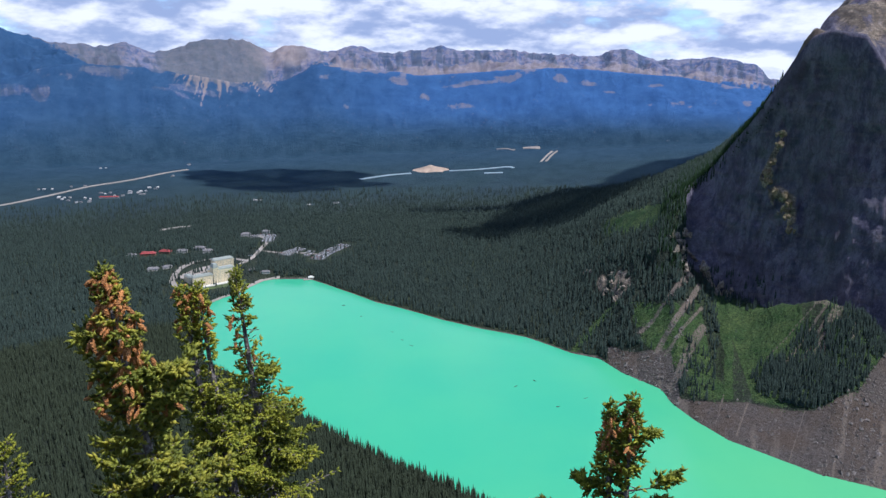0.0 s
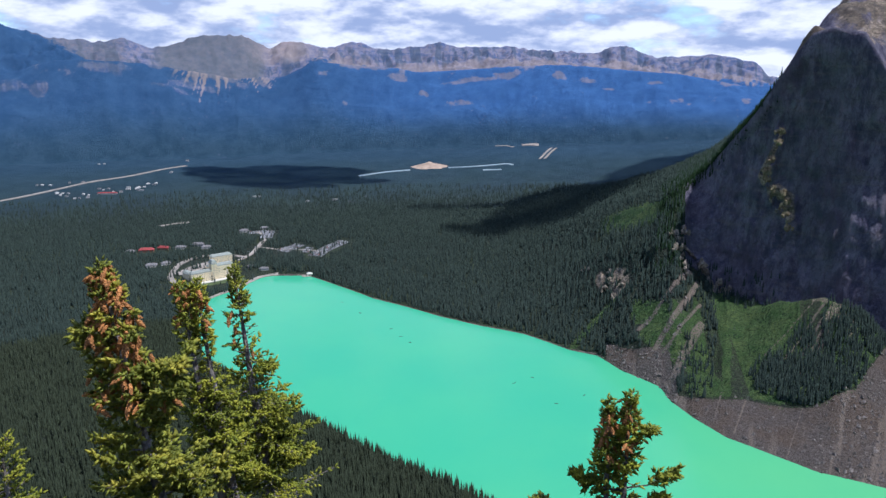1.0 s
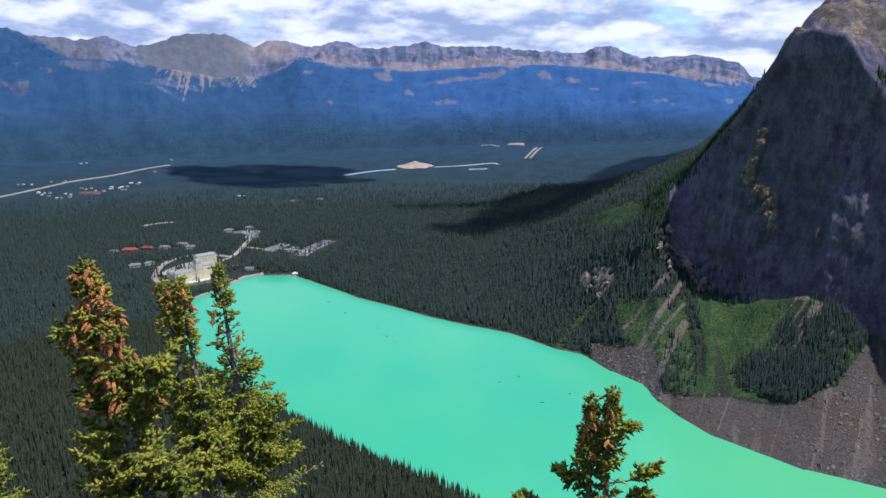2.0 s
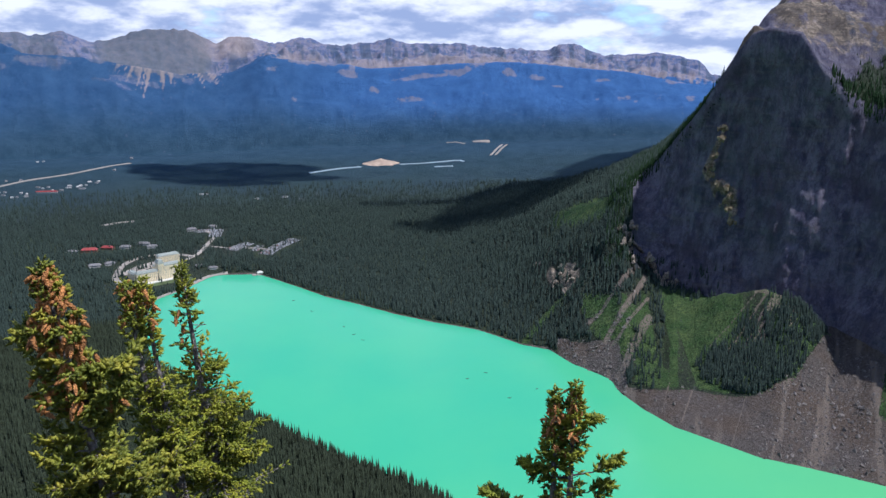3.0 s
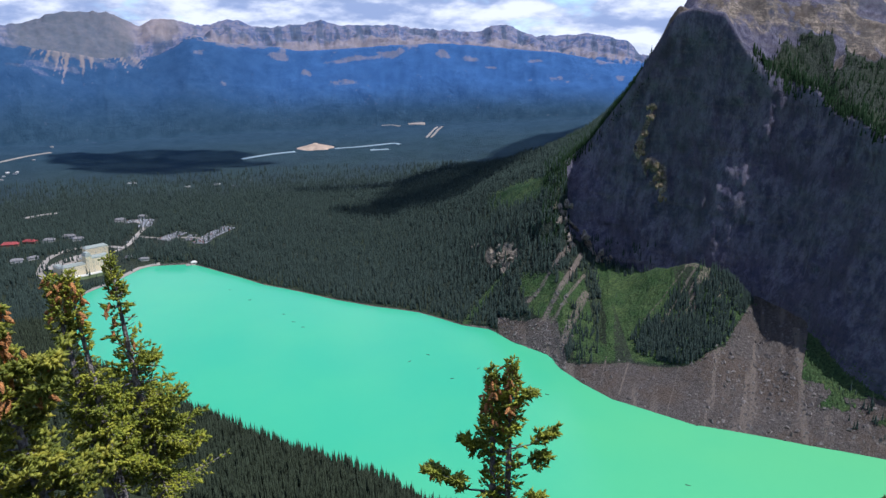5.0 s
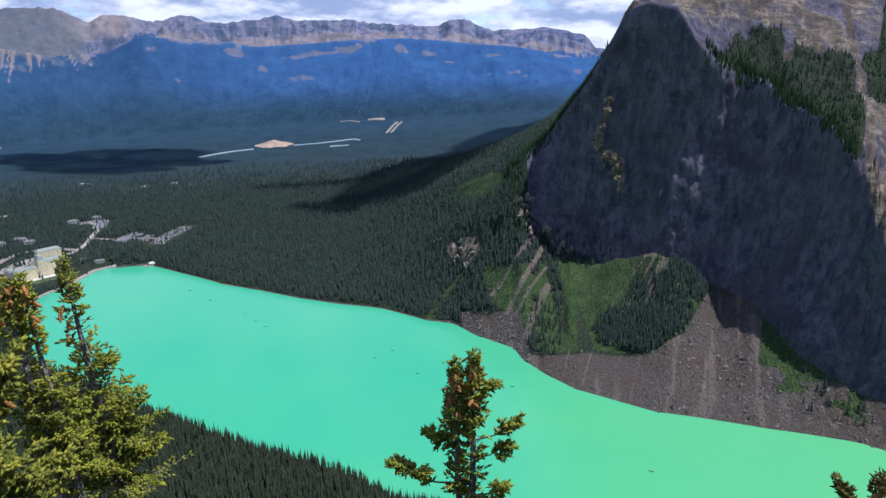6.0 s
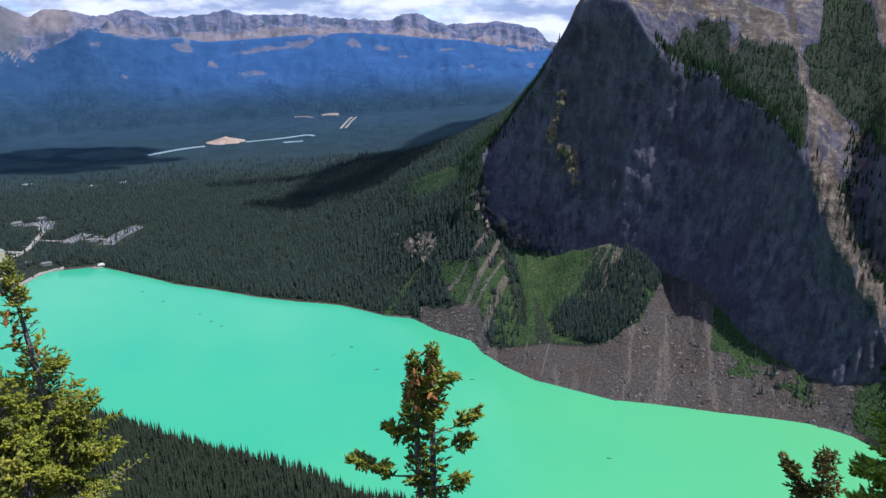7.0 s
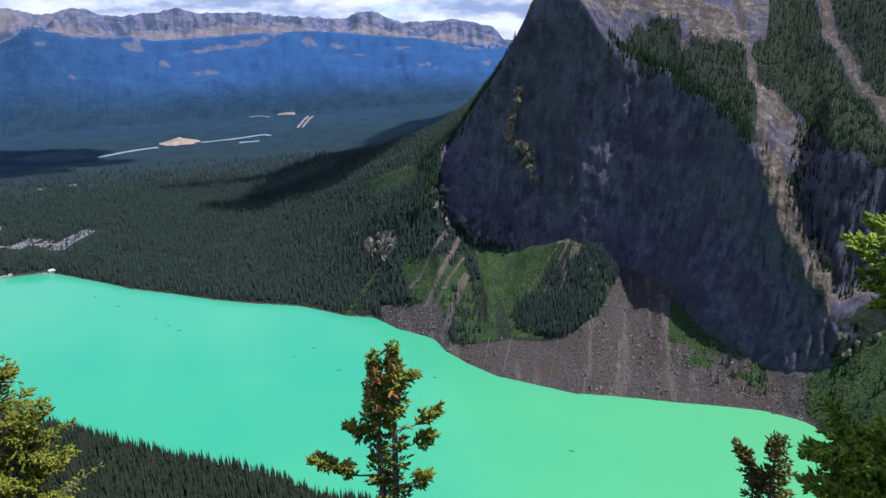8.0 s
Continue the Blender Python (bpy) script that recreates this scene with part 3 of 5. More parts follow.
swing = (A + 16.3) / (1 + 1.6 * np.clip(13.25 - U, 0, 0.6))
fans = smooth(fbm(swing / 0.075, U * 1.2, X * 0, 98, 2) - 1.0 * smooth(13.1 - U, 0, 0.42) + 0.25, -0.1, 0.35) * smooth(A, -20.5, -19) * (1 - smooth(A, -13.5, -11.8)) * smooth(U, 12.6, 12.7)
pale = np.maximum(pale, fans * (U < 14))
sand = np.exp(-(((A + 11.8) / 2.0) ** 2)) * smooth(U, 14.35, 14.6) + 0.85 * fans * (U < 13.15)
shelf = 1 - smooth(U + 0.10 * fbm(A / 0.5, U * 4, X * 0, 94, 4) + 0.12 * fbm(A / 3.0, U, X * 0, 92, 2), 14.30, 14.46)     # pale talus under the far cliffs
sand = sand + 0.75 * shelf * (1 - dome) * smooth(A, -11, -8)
wash = 0.5 + 0.5 * np.where(U > 12, fbm(A / 0.3 + U, U * 2.5, X * 0, 105, 5), fbm(arc / 11 + V * 1.5, V * 3.5, X * 0, 101, 5))
wash = np.maximum(wash, 1.3 * chutes)
patch = fbm(A / 1.5, U * 7, X * 0, 97, 5)
slip = smooth(patch + 0.3 * smooth(U, 12.6, 13), 0.55, 1.1) * smooth(U, 12.45, 12.6) * (U < 14)
# how much haze is painted: more with range, upslope and to the right
haze_cover = smooth(R, 1900, 3900) * (0.64 + 0.36 * smooth(U, 12.02, 12.7) * (0.36 + 0.64 * smooth(A, -16, 8)))
for a0, u0, da, du in ((1.5, 12.86, 2.2, 0.035), (11.2, 12.80, 1.3, 0.05), (12.6, 12.74, 0.9, 0.03), (16.0, 12.85, 0.7, 0.03), (-18.5, 12.84, 2.2, 0.07),
                       (-21, 12.78, 1.2, 0.04), (-30.3, 12.82, 1.0, 0.05), (-24.5, 12.93, 1.8, 0.06), (5.2, 12.9, 1.2, 0.04), (-3.5, 12.9, 1.0, 0.05)):
    spot = np.exp(-(((A - a0) / da) ** 2 + ((U - u0) / du) ** 2))
    slip = np.maximum(slip, smooth(spot + 0.35 * patch, 0.2, 0.8))


def ground_mesh():
    rows, cols = R.shape
    verts = np.stack([X, Y, Z], -1).reshape(-1, 3)
    i = np.arange(rows - 1)[:, None] * cols
    j = np.arange(cols)[None, :]
    k = (j + 1) % cols
    quads = np.stack([i + j, i + k, i + cols + k, i + cols + j], -1).reshape(-1, 4)
    mesh = bpy.data.meshes.new("ground")
    mesh.vertices.add(len(verts))
    mesh.vertices.foreach_set("co", verts.ravel())
    mesh.loops.add(quads.size)
    mesh.loops.foreach_set("vertex_index", quads.ravel().astype(np.int32))
    mesh.polygons.add(len(quads))
    mesh.polygons.foreach_set("loop_start", np.arange(0, quads.size, 4, dtype=np.int32))
    mesh.update(calc_edges=True)
    mesh.polygons.foreach_set("use_smooth", np.ones(len(quads), dtype=bool))
    # the "far" layer carries the painted haze
    for name, values in (("rock", rock), ("scree", scree), ("meadow", meadow), ("pale", pale), ("far", haze_cover), ("crag", crag), ("wash", wash), ("slip", slip), ("dome", dome), ("sand", sand)):
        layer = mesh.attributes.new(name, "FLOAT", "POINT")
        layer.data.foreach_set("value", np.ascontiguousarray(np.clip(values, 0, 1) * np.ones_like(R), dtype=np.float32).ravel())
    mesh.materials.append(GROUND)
    return mesh


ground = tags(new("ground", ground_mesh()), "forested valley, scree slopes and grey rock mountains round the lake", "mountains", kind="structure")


def ring_mesh(name, inner, outer, az0, az1, z, mat, step=0.4):
    """A level sheet between two ranges, from bearing to bearing."""
    bm = bmesh.new()
    last = None
    for a in np.arange(az0, az1 + step / 2, step):
        s, c = math.sin(radians(a)), math.cos(radians(a))
        pair = [bm.verts.new((r * s, r * c, z)) for r in (inner, outer)]
        if last:
            bm.faces.new((last[0], pair[0], pair[1], last[1]))
        last = pair
    bm.normal_update()
    mesh = bpy.data.meshes.new(name)
    bm.to_mesh(mesh)
    bm.free()
    for f in mesh.polygons:
        if f.normal.z < 0:
            mesh.flip_normals()
            break
    mesh.materials.append(mat)
    return mesh


lake = tags(new("water", ring_mesh("water", 640, 1990, -20.5, 62, 0.0, WATER)), "milky turquoise glacial lake between forested shores", "lake",
            kind="structure")

# ---- forest ----


def cells():
    """Area and centre of each cell of the ground in front."""
    ax = X[1:, 1:] - X[:-1, :-1], Y[1:, 1:] - Y[:-1, :-1]
    bx = X[1:, :-1] - X[:-1, 1:], Y[1:, :-1] - Y[:-1, 1:]
    return np.abs(ax[0] * bx[1] - ax[1] * bx[0]) / 2


def mean4(q):
    return (q[1:, 1:] + q[:-1, :-1] + q[1:, :-1] + q[:-1, 1:]) / 4


def scatter(weight, count, rng):
    """Places on the ground, more where the weight per square metre is greater."""
    w = (cells() * weight).ravel()
    picks = rng.choice(w.size, size=count, p=w / w.sum())
    i, j = np.divmod(picks, R.shape[1] - 1)
    s, q = rng.random(count), rng.random(count)

    def at(g):
        return (g[i, j] * (1 - s) + g[i + 1, j] * s) * (1 - q) + (g[i, j + 1] * (1 - s) + g[i + 1, j + 1] * s) * q
    return np.stack([at(X), at(Y), at(Z)], 1)


def tree_stuff(name, places, height, slim, sides, tiers, mat, rng):
    """Many small conifers in one mesh: tiers of ragged cones on a stem."""
    n = len(places)
    verts, faces = [], []
    turn = rng.random(n) * 6.28
    per = tiers * (sides + 1)
    lean = rng.normal(0, 0.02, (n, 2))
    for k in range(tiers):
        low, high = 0.06 + 0.90 * (k / tiers) * 0.85, 0.06 + 0.94 * min(1.0, (k + 1.55) / tiers if k < tiers - 1 else 1.0)
        wide = slim * height * (1 - k / (tiers + 0.25))
        apex = np.stack([places[:, 0] + lean[:, 0] * height * high, places[:, 1] + lean[:, 1] * height * high, places[:, 2] + height * high], 1)
        verts.append(apex[:, None, :])
        around = turn[:, None] + np.arange(sides)[None, :] * 6.2832 / sides + k
        ragged = wide[:, None] * rng.uniform(0.65, 1.25, (n, sides))
        ring = np.stack([places[:, :1] + ragged * np.cos(around), places[:, 1:2] + ragged * np.sin(around),
                         places[:, 2:] + height[:, None] * (low + rng.uniform(-0.03, 0.03, (n, sides)))], -1)
        verts.append(ring)
    verts = np.concatenate(verts, 1).reshape(-1, 3)
    base = np.arange(n)[:, None] * per
    tris = []
    for k in range(tiers):
        a = k * (sides + 1)
        for s in range(sides):
            tris.append(np.stack([base[:, 0] + a, base[:, 0] + a + 1 + s, base[:, 0] + a + 1 + (s + 1) % sides], 1))
    tris = np.stack(tris, 1).reshape(-1, 3)
    mesh = bpy.data.meshes.new(name)
    mesh.vertices.add(len(verts))
    mesh.vertices.foreach_set("co", verts.ravel())
    mesh.loops.add(tris.size)
    mesh.loops.foreach_set("vertex_index", tris.ravel().astype(np.int32))
    mesh.polygons.add(len(tris))
    mesh.polygons.foreach_set("loop_start", np.arange(0, tris.size, 3, dtype=np.int32))
    mesh.update(calc_edges=True)
    mesh.materials.append(mat)
    return new(name, mesh)


def clearings(x, y):
    """Where roads, car parks and buildings keep the forest open: 1 there, 0 elsewhere."""
    open_ground = np.zeros_like(x)
    for x0, y0, x1, y1, w in ((-570, 1960, -550, 2240, 16), (-670, 1750, -720, 1930, 30), (-720, 1930, -560, 2010, 30), (-550, 2100, -360, 2060, 12), (-300, 2180, -366, 2010, 30),
                              (-430, 2140, -472, 2062, 26), (-395, 2110, -402, 2050, 14), (-628, 2275, -552, 2290, 28), (-556, 2290, -552, 2210, 28),
                              (-947, 2374, -863, 2434, 16), (-880, 2055, -820, 2075, 26), (-792, 1905, -760, 1925, 20), (-775, 2085, -700, 2090, 16),
                              (-660, 1745, -545, 1830, 46), (-620, 1850, -570, 1960, 50), (-520, 1860, -470, 1875, 18), (-357, 1850, -357, 1870, 14)):
        for back in (0, w * 0.5 + 14):
            d = math.hypot((x0 + x1) / 2, (y0 + y1) / 2)
            ox, oy = (x0 + x1) / 2 / d * back, (y0 + y1) / 2 / d * back
            ax, ay, bx, by = x0 - ox, y0 - oy, x1 - ox, y1 - oy
            q = np.clip(((x - ax) * (bx - ax) + (y - ay) * (by - ay)) / max(1e-6, (bx - ax) ** 2 + (by - ay) ** 2), 0, 1)
            gap = np.hypot(x - ax - q * (bx - ax), y - ay - q * (by - ay))
            open_ground = np.maximum(open_ground, 1 - smooth(gap, w * 0.8, w * 1.15))
    return open_ground


def forests():
    rng = np.random.default_rng(5)
    u, a, r = mean4(U), mean4(A), mean4(R)
    v = u - 7
    front = (a > -46) & (a < 64)
    bare = np.clip(mean4(np.broadcast_to(scree, R.shape)) + mean4(rock) + 0.85 * mean4(meadow) + 1.2 * mean4(crag), 0, 1)
    dry = mean4(Z) > 1.5
    # this side of the lake and left of it
    w = ((u > 4.35) & (u < 5.02) & (a > -46) & (a < 30) & dry) | ((u >= 5) & (u < 7.0) & (a < -19.5) & (a > -46))
    p = scatter(w.astype(float), 26000, rng)
    tags(tree_stuff("near_forest", p, rng.uniform(11, 23, len(p)), 0.105, 5, 3, CONIFER_NEAR, rng), "dense dark green conifer forest above the near shore", "forest", kind="stuff")
    # behind the far shore
    w = (v > 0.03) & (r < 3100) & (u < 11.5) & front & (a < 22)
    w = w * np.clip(1 - bare * 1.3, 0, 1) * np.clip(1 - 0.90 * clearings(mean4(X), mean4(Y)), 0, 1)
    p = scatter(w / (1 + (r / 1900) ** 2) * (1 - 0.9 * smooth(r, 2350, 3100)), 60000, rng)
    tags(tree_stuff("far_shore_forest", p, rng.uniform(12, 23, len(p)), 0.12, 5, 2, CONIFER, rng), "dense dark conifer forest behind the lake", "forest", kind="stuff")
    # on the slopes under and over the cliff
    hump = np.clip((a - 24.0 - 9 * (v - 0.3)) / 1.5 + 0.6 * mean4(blotch), 0, 1) * (1 - 0.85 * np.clip(1.6 * mean4(dry_top) - 0.3, 0, 1)) * (a < 33.6) * (v > 0.3) * (v < 0.93) * (mean4(meadow) > 0.4)
    fringe = (a > 19.5) & (a < 22) & (v < 0.45) & (mean4(meadow) > 0.4)
    gully = (a > 21) & (a < 26) & (v > 0.9) & (v < 1.12)
    p = scatter(1.0 * hump * np.clip(mean4(blotch) + 0.75, 0, 1) + 0.12 * fringe + 0.15 * gully + 0.05 * ((a > 40) & (a < 45.5) & (v > 0.3) & (v < 0.8)), 2300, rng)
    tags(tree_stuff("slope_trees", p, rng.uniform(10, 20, len(p)), 0.12, 6, 3, CONIFER, rng), "dark conifers on the green hump below the cliff", "trees", kind="stuff")
    ridge = (a > 17) & (a < 24.6) & (v > 1.88) & (v < 2.4)
    face = (a > 17.0) & (a < 18.7 + 0.5 * (2 - v)) & (v > 0.9) & (v < 1.95)
    rim = (a > 31.5) & (a < 42) & (v > 1.94) & (v < 2.08)
    p = scatter(1.0 * ridge + 1.6 * rim + 0.9 * face * np.clip(1.3 - mean4(crag), 0, 1) + 0.10 * ((a > 48.6) & (a < 60) & (v > 0.02) & (v < 1.3)) + 0.30 * ((a > 44.8) & (a < 56) & (v > 2.05) & (v < 2.6)) + 0.5 * ((a > 18) & (a < 24) & (v > 2.0) & (v < 3.2)), 4800, rng)
    tags(tree_stuff("ridge_trees", p, rng.uniform(9, 19, len(p)), 0.13, 5, 3, CONIFER_HIGH, rng), "dark conifers along the mountain ridge", "trees", kind="stuff")
    p = scatter(mean4(wood_top) * (u < 11) * (mean4(scree) < 0.5) * (mean4(crag) < 0.3), 9000, rng)
    tags(tree_stuff("high_trees", p, rng.uniform(7, 15, len(p)), 0.13, 5, 2, CONIFER_HIGH, rng), "dark conifers on the high benches of the mountain", "trees", kind="stuff")
    p = scatter(mean4(meadow) * (a > 37.3) * (a < 48.5) * (v > 0.15) * (v < 1.0), 420, rng)
    tags(tree_stuff("slope_bushes", p, rng.uniform(2.5, 6.0, len(p)), 0.42, 6, 2, SHRUB, rng), "green bushes beside the talus fan", "bushes", kind="stuff")
    w = mean4(meadow) * front * (a > 10) * (v < 1.26)
    p = scatter(w, 17000, rng)
    tags(tree_stuff("slope_shrubs", p, rng.uniform(0.7, 2.6, len(p)), 0.6, 4, 1, SHRUB, rng), "bright green shrubs on the slopes above the water", "shrubs", kind="stuff")


forests()

# ---- builders ----


def part(name, bm, mat, parent, label=""):
    """Links a bmesh as one mesh object under a thing or part."""
    mesh = bpy.data.meshes.new(name)
    bm.normal_update()
    bm.to_mesh(mesh)
    bm.free()
    mesh.materials.append(mat)
    ob = new(name, mesh)
    ob.parent = parent
    if label:
        tags(ob, label)
    return ob


def again(ob, parent, m):
    """The same mesh once more, as a part of its own."""
    o = new(ob.name.split(".")[0], ob.data)
    o.parent = parent
    o.matrix_local = m
    return o


def box(bm, x0, y0, z0, x1, y1, z1, bevel=0.0):
    made = bmesh.ops.create_cube(bm, size=1.0, matrix=Matrix.Translation(((x0 + x1) / 2, (y0 + y1) / 2, (z0 + z1) / 2))
                                 @ Matrix.Diagonal((x1 - x0, y1 - y0, z1 - z0, 1)))
    if bevel:
        edges = {e for v in made["verts"] for e in v.link_edges}
        bmesh.ops.bevel(bm, geom=list(edges), offset=bevel, segments=1, affect="EDGES")
    return bm


def hip_roof(bm, x0, y0, x1, y1, z, h, over=0.8, ridge=0.5):
    """A hipped roof; ridge: how far its top is drawn in, as a share of the depth."""
    x0, y0, x1, y1 = x0 - over, y0 - over, x1 + over, y1 + over
    dx = min(x1 - x0, y1 - y0) * ridge
    low = [bm.verts.new(p) for p in ((x0, y0, z), (x1, y0, z), (x1, y1, z), (x0, y1, z))]
    eave = [bm.verts.new((v.co.x, v.co.y, z + 0.5)) for v in low]
    d = min(dx, (x1 - x0) / 2 - 0.1)
    e = min(dx, (y1 - y0) / 2 - 0.1)
    top = [bm.verts.new(p) for p in ((x0 + d, y0 + e, z + h), (x1 - d, y0 + e, z + h), (x1 - d, y1 - e, z + h), (x0 + d, y1 - e, z + h))]
    for a, b in ((low, eave), (eave, top)):
        for i in range(4):
            j = (i + 1) % 4
            bm.faces.new((a[i], a[j], b[j], b[i]))
    bm.faces.new(top), bm.faces.new(low[::-1])
    return bm


def ground_z(x, y):
    a = math.degrees(math.atan2(x, y))
    col = int(np.clip(np.searchsorted(AZ, a), 1, len(AZ) - 1))
    q = (a - AZ[col - 1]) / (AZ[col] - AZ[col - 1])
    r = math.hypot(x, y)
    return float((1 - q) * np.interp(r, R[:, col - 1], Z[:, col - 1]) + q * np.interp(r, R[:, col], Z[:, col]))


def ribbon(name, points, width, mat, lift=1.0, step=14.0):
    """A road, path or river laid on the ground along points, with a thickness."""
    path = []
    for (x0, y0), (x1, y1) in zip(points[:-1], points[1:]):
        n = max(1, int(math.hypot(x1 - x0, y1 - y0) / step))
        path += [(x0 + (x1 - x0) * i / n, y0 + (y1 - y0) * i / n) for i in range(n)]
    path.append(points[-1])
    for _ in range(2):
        path = [path[0]] + [tuple((path[i - 1][k] + 2 * path[i][k] + path[i + 1][k]) / 4 for k in (0, 1)) for i in range(1, len(path) - 1)] + [path[-1]]
    bm = bmesh.new()
    rings = []
    for i, (x, y) in enumerate(path):
        a, b = path[max(0, i - 1)], path[min(len(path) - 1, i + 1)]
        d = Vector((b[0] - a[0], b[1] - a[1])).normalized()
        w = width / 2 * (1 + 0.25 * noise.noise((x / 60, y / 60, width)))
        side = Vector((d.y, -d.x)) * w
        left, right = (x - side.x, y - side.y), (x + side.x, y + side.y)
        zl, zr = ground_z(*left) + lift, ground_z(*right) + lift
        rings.append([bm.verts.new(p) for p in ((*left, zl - lift - 3), (*left, zl), (*right, zr), (*right, zr - lift - 3))])
    for a, b in zip(rings[:-1], rings[1:]):
        for i in range(3):
            bm.faces.new((a[i], a[i + 1], b[i + 1], b[i]))
    mesh = bpy.data.meshes.new(name)
    bm.normal_update()
    bm.to_mesh(mesh)
    bm.free()
    mesh.materials.append(mat)
    return new(name, mesh)


# ---- the hotel and the places round it ----
CREAM = plain("cream_stucco", (0.88, 0.74, 0.47), 0.85, 0.10, 0.4)
ROOF = plain("weathered_green_roof", (0.36, 0.38, 0.32), 0.95, 0.2, 0.3)
FLATROOF = plain("gravel_roof", (0.62, 0.53, 0.40), 0.9, 0.2, 0.3)
PANE = plain("window_glass", (0.10, 0.10, 0.10), 0.25, 0.1, 1.0, 0.5)
TRIM = plain("pale_trim", (0.70, 0.66, 0.56), 0.8, 0.08, 0.5)
GRAVEL = plain("pale_gravel", (0.36, 0.31, 0.25), 0.95, 0.2, 0.06)
ASPHALT = plain("worn_asphalt", (0.15, 0.145, 0.135), 0.9, 0.2, 0.1)
RIVER = plain("silty_river", (0.42, 0.50, 0.50), 0.35, 0.15, 0.02)
LAWN = plain("park_lawn", (0.10, 0.13, 0.05), 0.95, 0.3, 0.05)
REDROOF = plain("red_metal_roof", (0.36, 0.07, 0.06), 0.5, 0.2, 0.3)
GREYROOF = plain("grey_shingle_roof", (0.24, 0.225, 0.21), 0.8, 0.25, 0.3)
TIMBER = plain("brown_timber_wall", (0.20, 0.13, 0.08), 0.8, 0.25, 0.4)
WHITEWALL = plain("white_wall", (0.60, 0.56, 0.50), 0.8, 0.1, 0.4)


def hotel():
    thing = tags(new("hotel"), "large cream lakeside hotel with green roofs and rows of windows", "hotel")
    thing.matrix_world = pose(-586, 1800, 6, 0, 0, 40)
    # x runs along the lake front, y away from the water
    blocks = (("front_wing", -62, 0, -8, 17, 25), ("tower", -8, -2, 6, 19, 43), ("east_wing", 6, 0, 50, 17, 36),
              ("rear_wing", 20, 62, 76, 80, 44), ("link_wing", 2, 19, 18, 62, 24), ("west_wing", -62, 19, -46, 60, 19))
    pane_bm = box(bmesh.new(), -0.55, -0.06, -0.85, 0.55, 0.06, 0.85)
    first = None
    for name, x0, y0, x1, y1, h in blocks:
        wall = part(name, box(bmesh.new(), x0, y0, -8, x1, y1, h), CREAM, thing)
        part("roof", hip_roof(bmesh.new(), x0, y0, x1, y1, h + 0.02, 4.5 if name != "tower" else 9.0, 0.7, 0.22), ROOF, wall)
        part("cornice", box(bmesh.new(), x0 - 0.3, y0 - 0.35, h - 1.4, x1 + 0.3, y0 - 0.02, h - 0.7), TRIM, wall)
        storeys, bays = int((h - 3) / 3.4), max(2, int((x1 - x0) / 4.2))
        for i in range(bays):
            for s in range(storeys):
                m = pose(x0 + (i + 0.5) * (x1 - x0) / bays, y0 - 0.05, 2.6 + s * 3.4)
                if first is None:
                    first = part("window", pane_bm, PANE, wall)
                    first.matrix_local = m
                else:
                    again(first, wall, m)
        for k in range(1, bays, 5):
            x = x0 + k * (x1 - x0) / bays
            part("pilaster", box(bmesh.new(), x - 0.4, y0 - 0.5, -8, x + 0.4, y0 - 0.02, h - 1.5), TRIM, wall)
    part("terrace", box(bmesh.new(), -58, -16, -8, 46, -0.6, 1.5, 0.3), TRIM, thing)
    hall = part("hall", box(bmesh.new(), -44, 20, -8, 0, 58, 16), CREAM, thing)
    part("flat_roof", box(bmesh.new(), -44.6, 19.4, 16.02, 0.6, 58.6, 17.2, 0.2), FLATROOF, hall)
    for x, y in ((-30, 34), (-18, 46), (-10, 28)):
        part("roof_vent", box(bmesh.new(), x, y, 17.2, x + 5, y + 4, 19.5, 0.2), FLATROOF, hall)


hotel()


def house(x, y, turn, length, depth, h, wall_mat, roof_mat, label, name="house"):
    thing = tags(new(name), label, "house")
    thing.matrix_world = pose(x, y, ground_z(x, y), 0, 0, turn)
    a, b = length / 2, depth / 2
    wall = part("wall", box(bmesh.new(), -a, -b, -6, a, b, h), wall_mat, thing)
    part("roof", hip_roof(bmesh.new(), -a, -b, a, b, h + 0.02, depth * 0.38, 0.9, 0.42), roof_mat, thing)
    n = max(2, int(length / 5))
    for i in range(n):
        xx = -a + (i + 0.5) * length / n
        for s in range(max(1, int(h / 3.3))):
            part("window", box(bmesh.new(), xx - 0.7, -b - 0.06, 1.2 + s * 3.2, xx + 0.7, -b + 0.06, 2.6 + s * 3.2), PANE, wall)
    return thing


LODGE = "long timber building with a red metal roof among conifers"
house(-862, 2050, 8, 42, 16, 7, TIMBER, REDROOF, LODGE, "lodge")
house(-822, 2078, -10, 34, 14, 6, TIMBER, REDROOF, LODGE, "lodge")
for x, y, turn, ln, dp, h in ((-792, 1905, 20, 30, 13, 6), (-760, 1925, 35, 26, 12, 5), (-775, 2085, 10, 30, 14, 6), (-735, 2120, 0, 34, 14, 6),
                              (-700, 2090, 15, 28, 13, 6), (-905, 2040, 0, 26, 12, 5), (-520, 1905, 25, 18, 10, 4), (-480, 1885, 10, 24, 10, 4),
                              (-640, 2290, 20, 30, 14, 6), (-585, 2330, 5, 26, 12, 6)):
    house(x, y, turn, ln, dp, h, WHITEWALL, GREYROOF, "pale house with a grey shingle roof near the hotel")
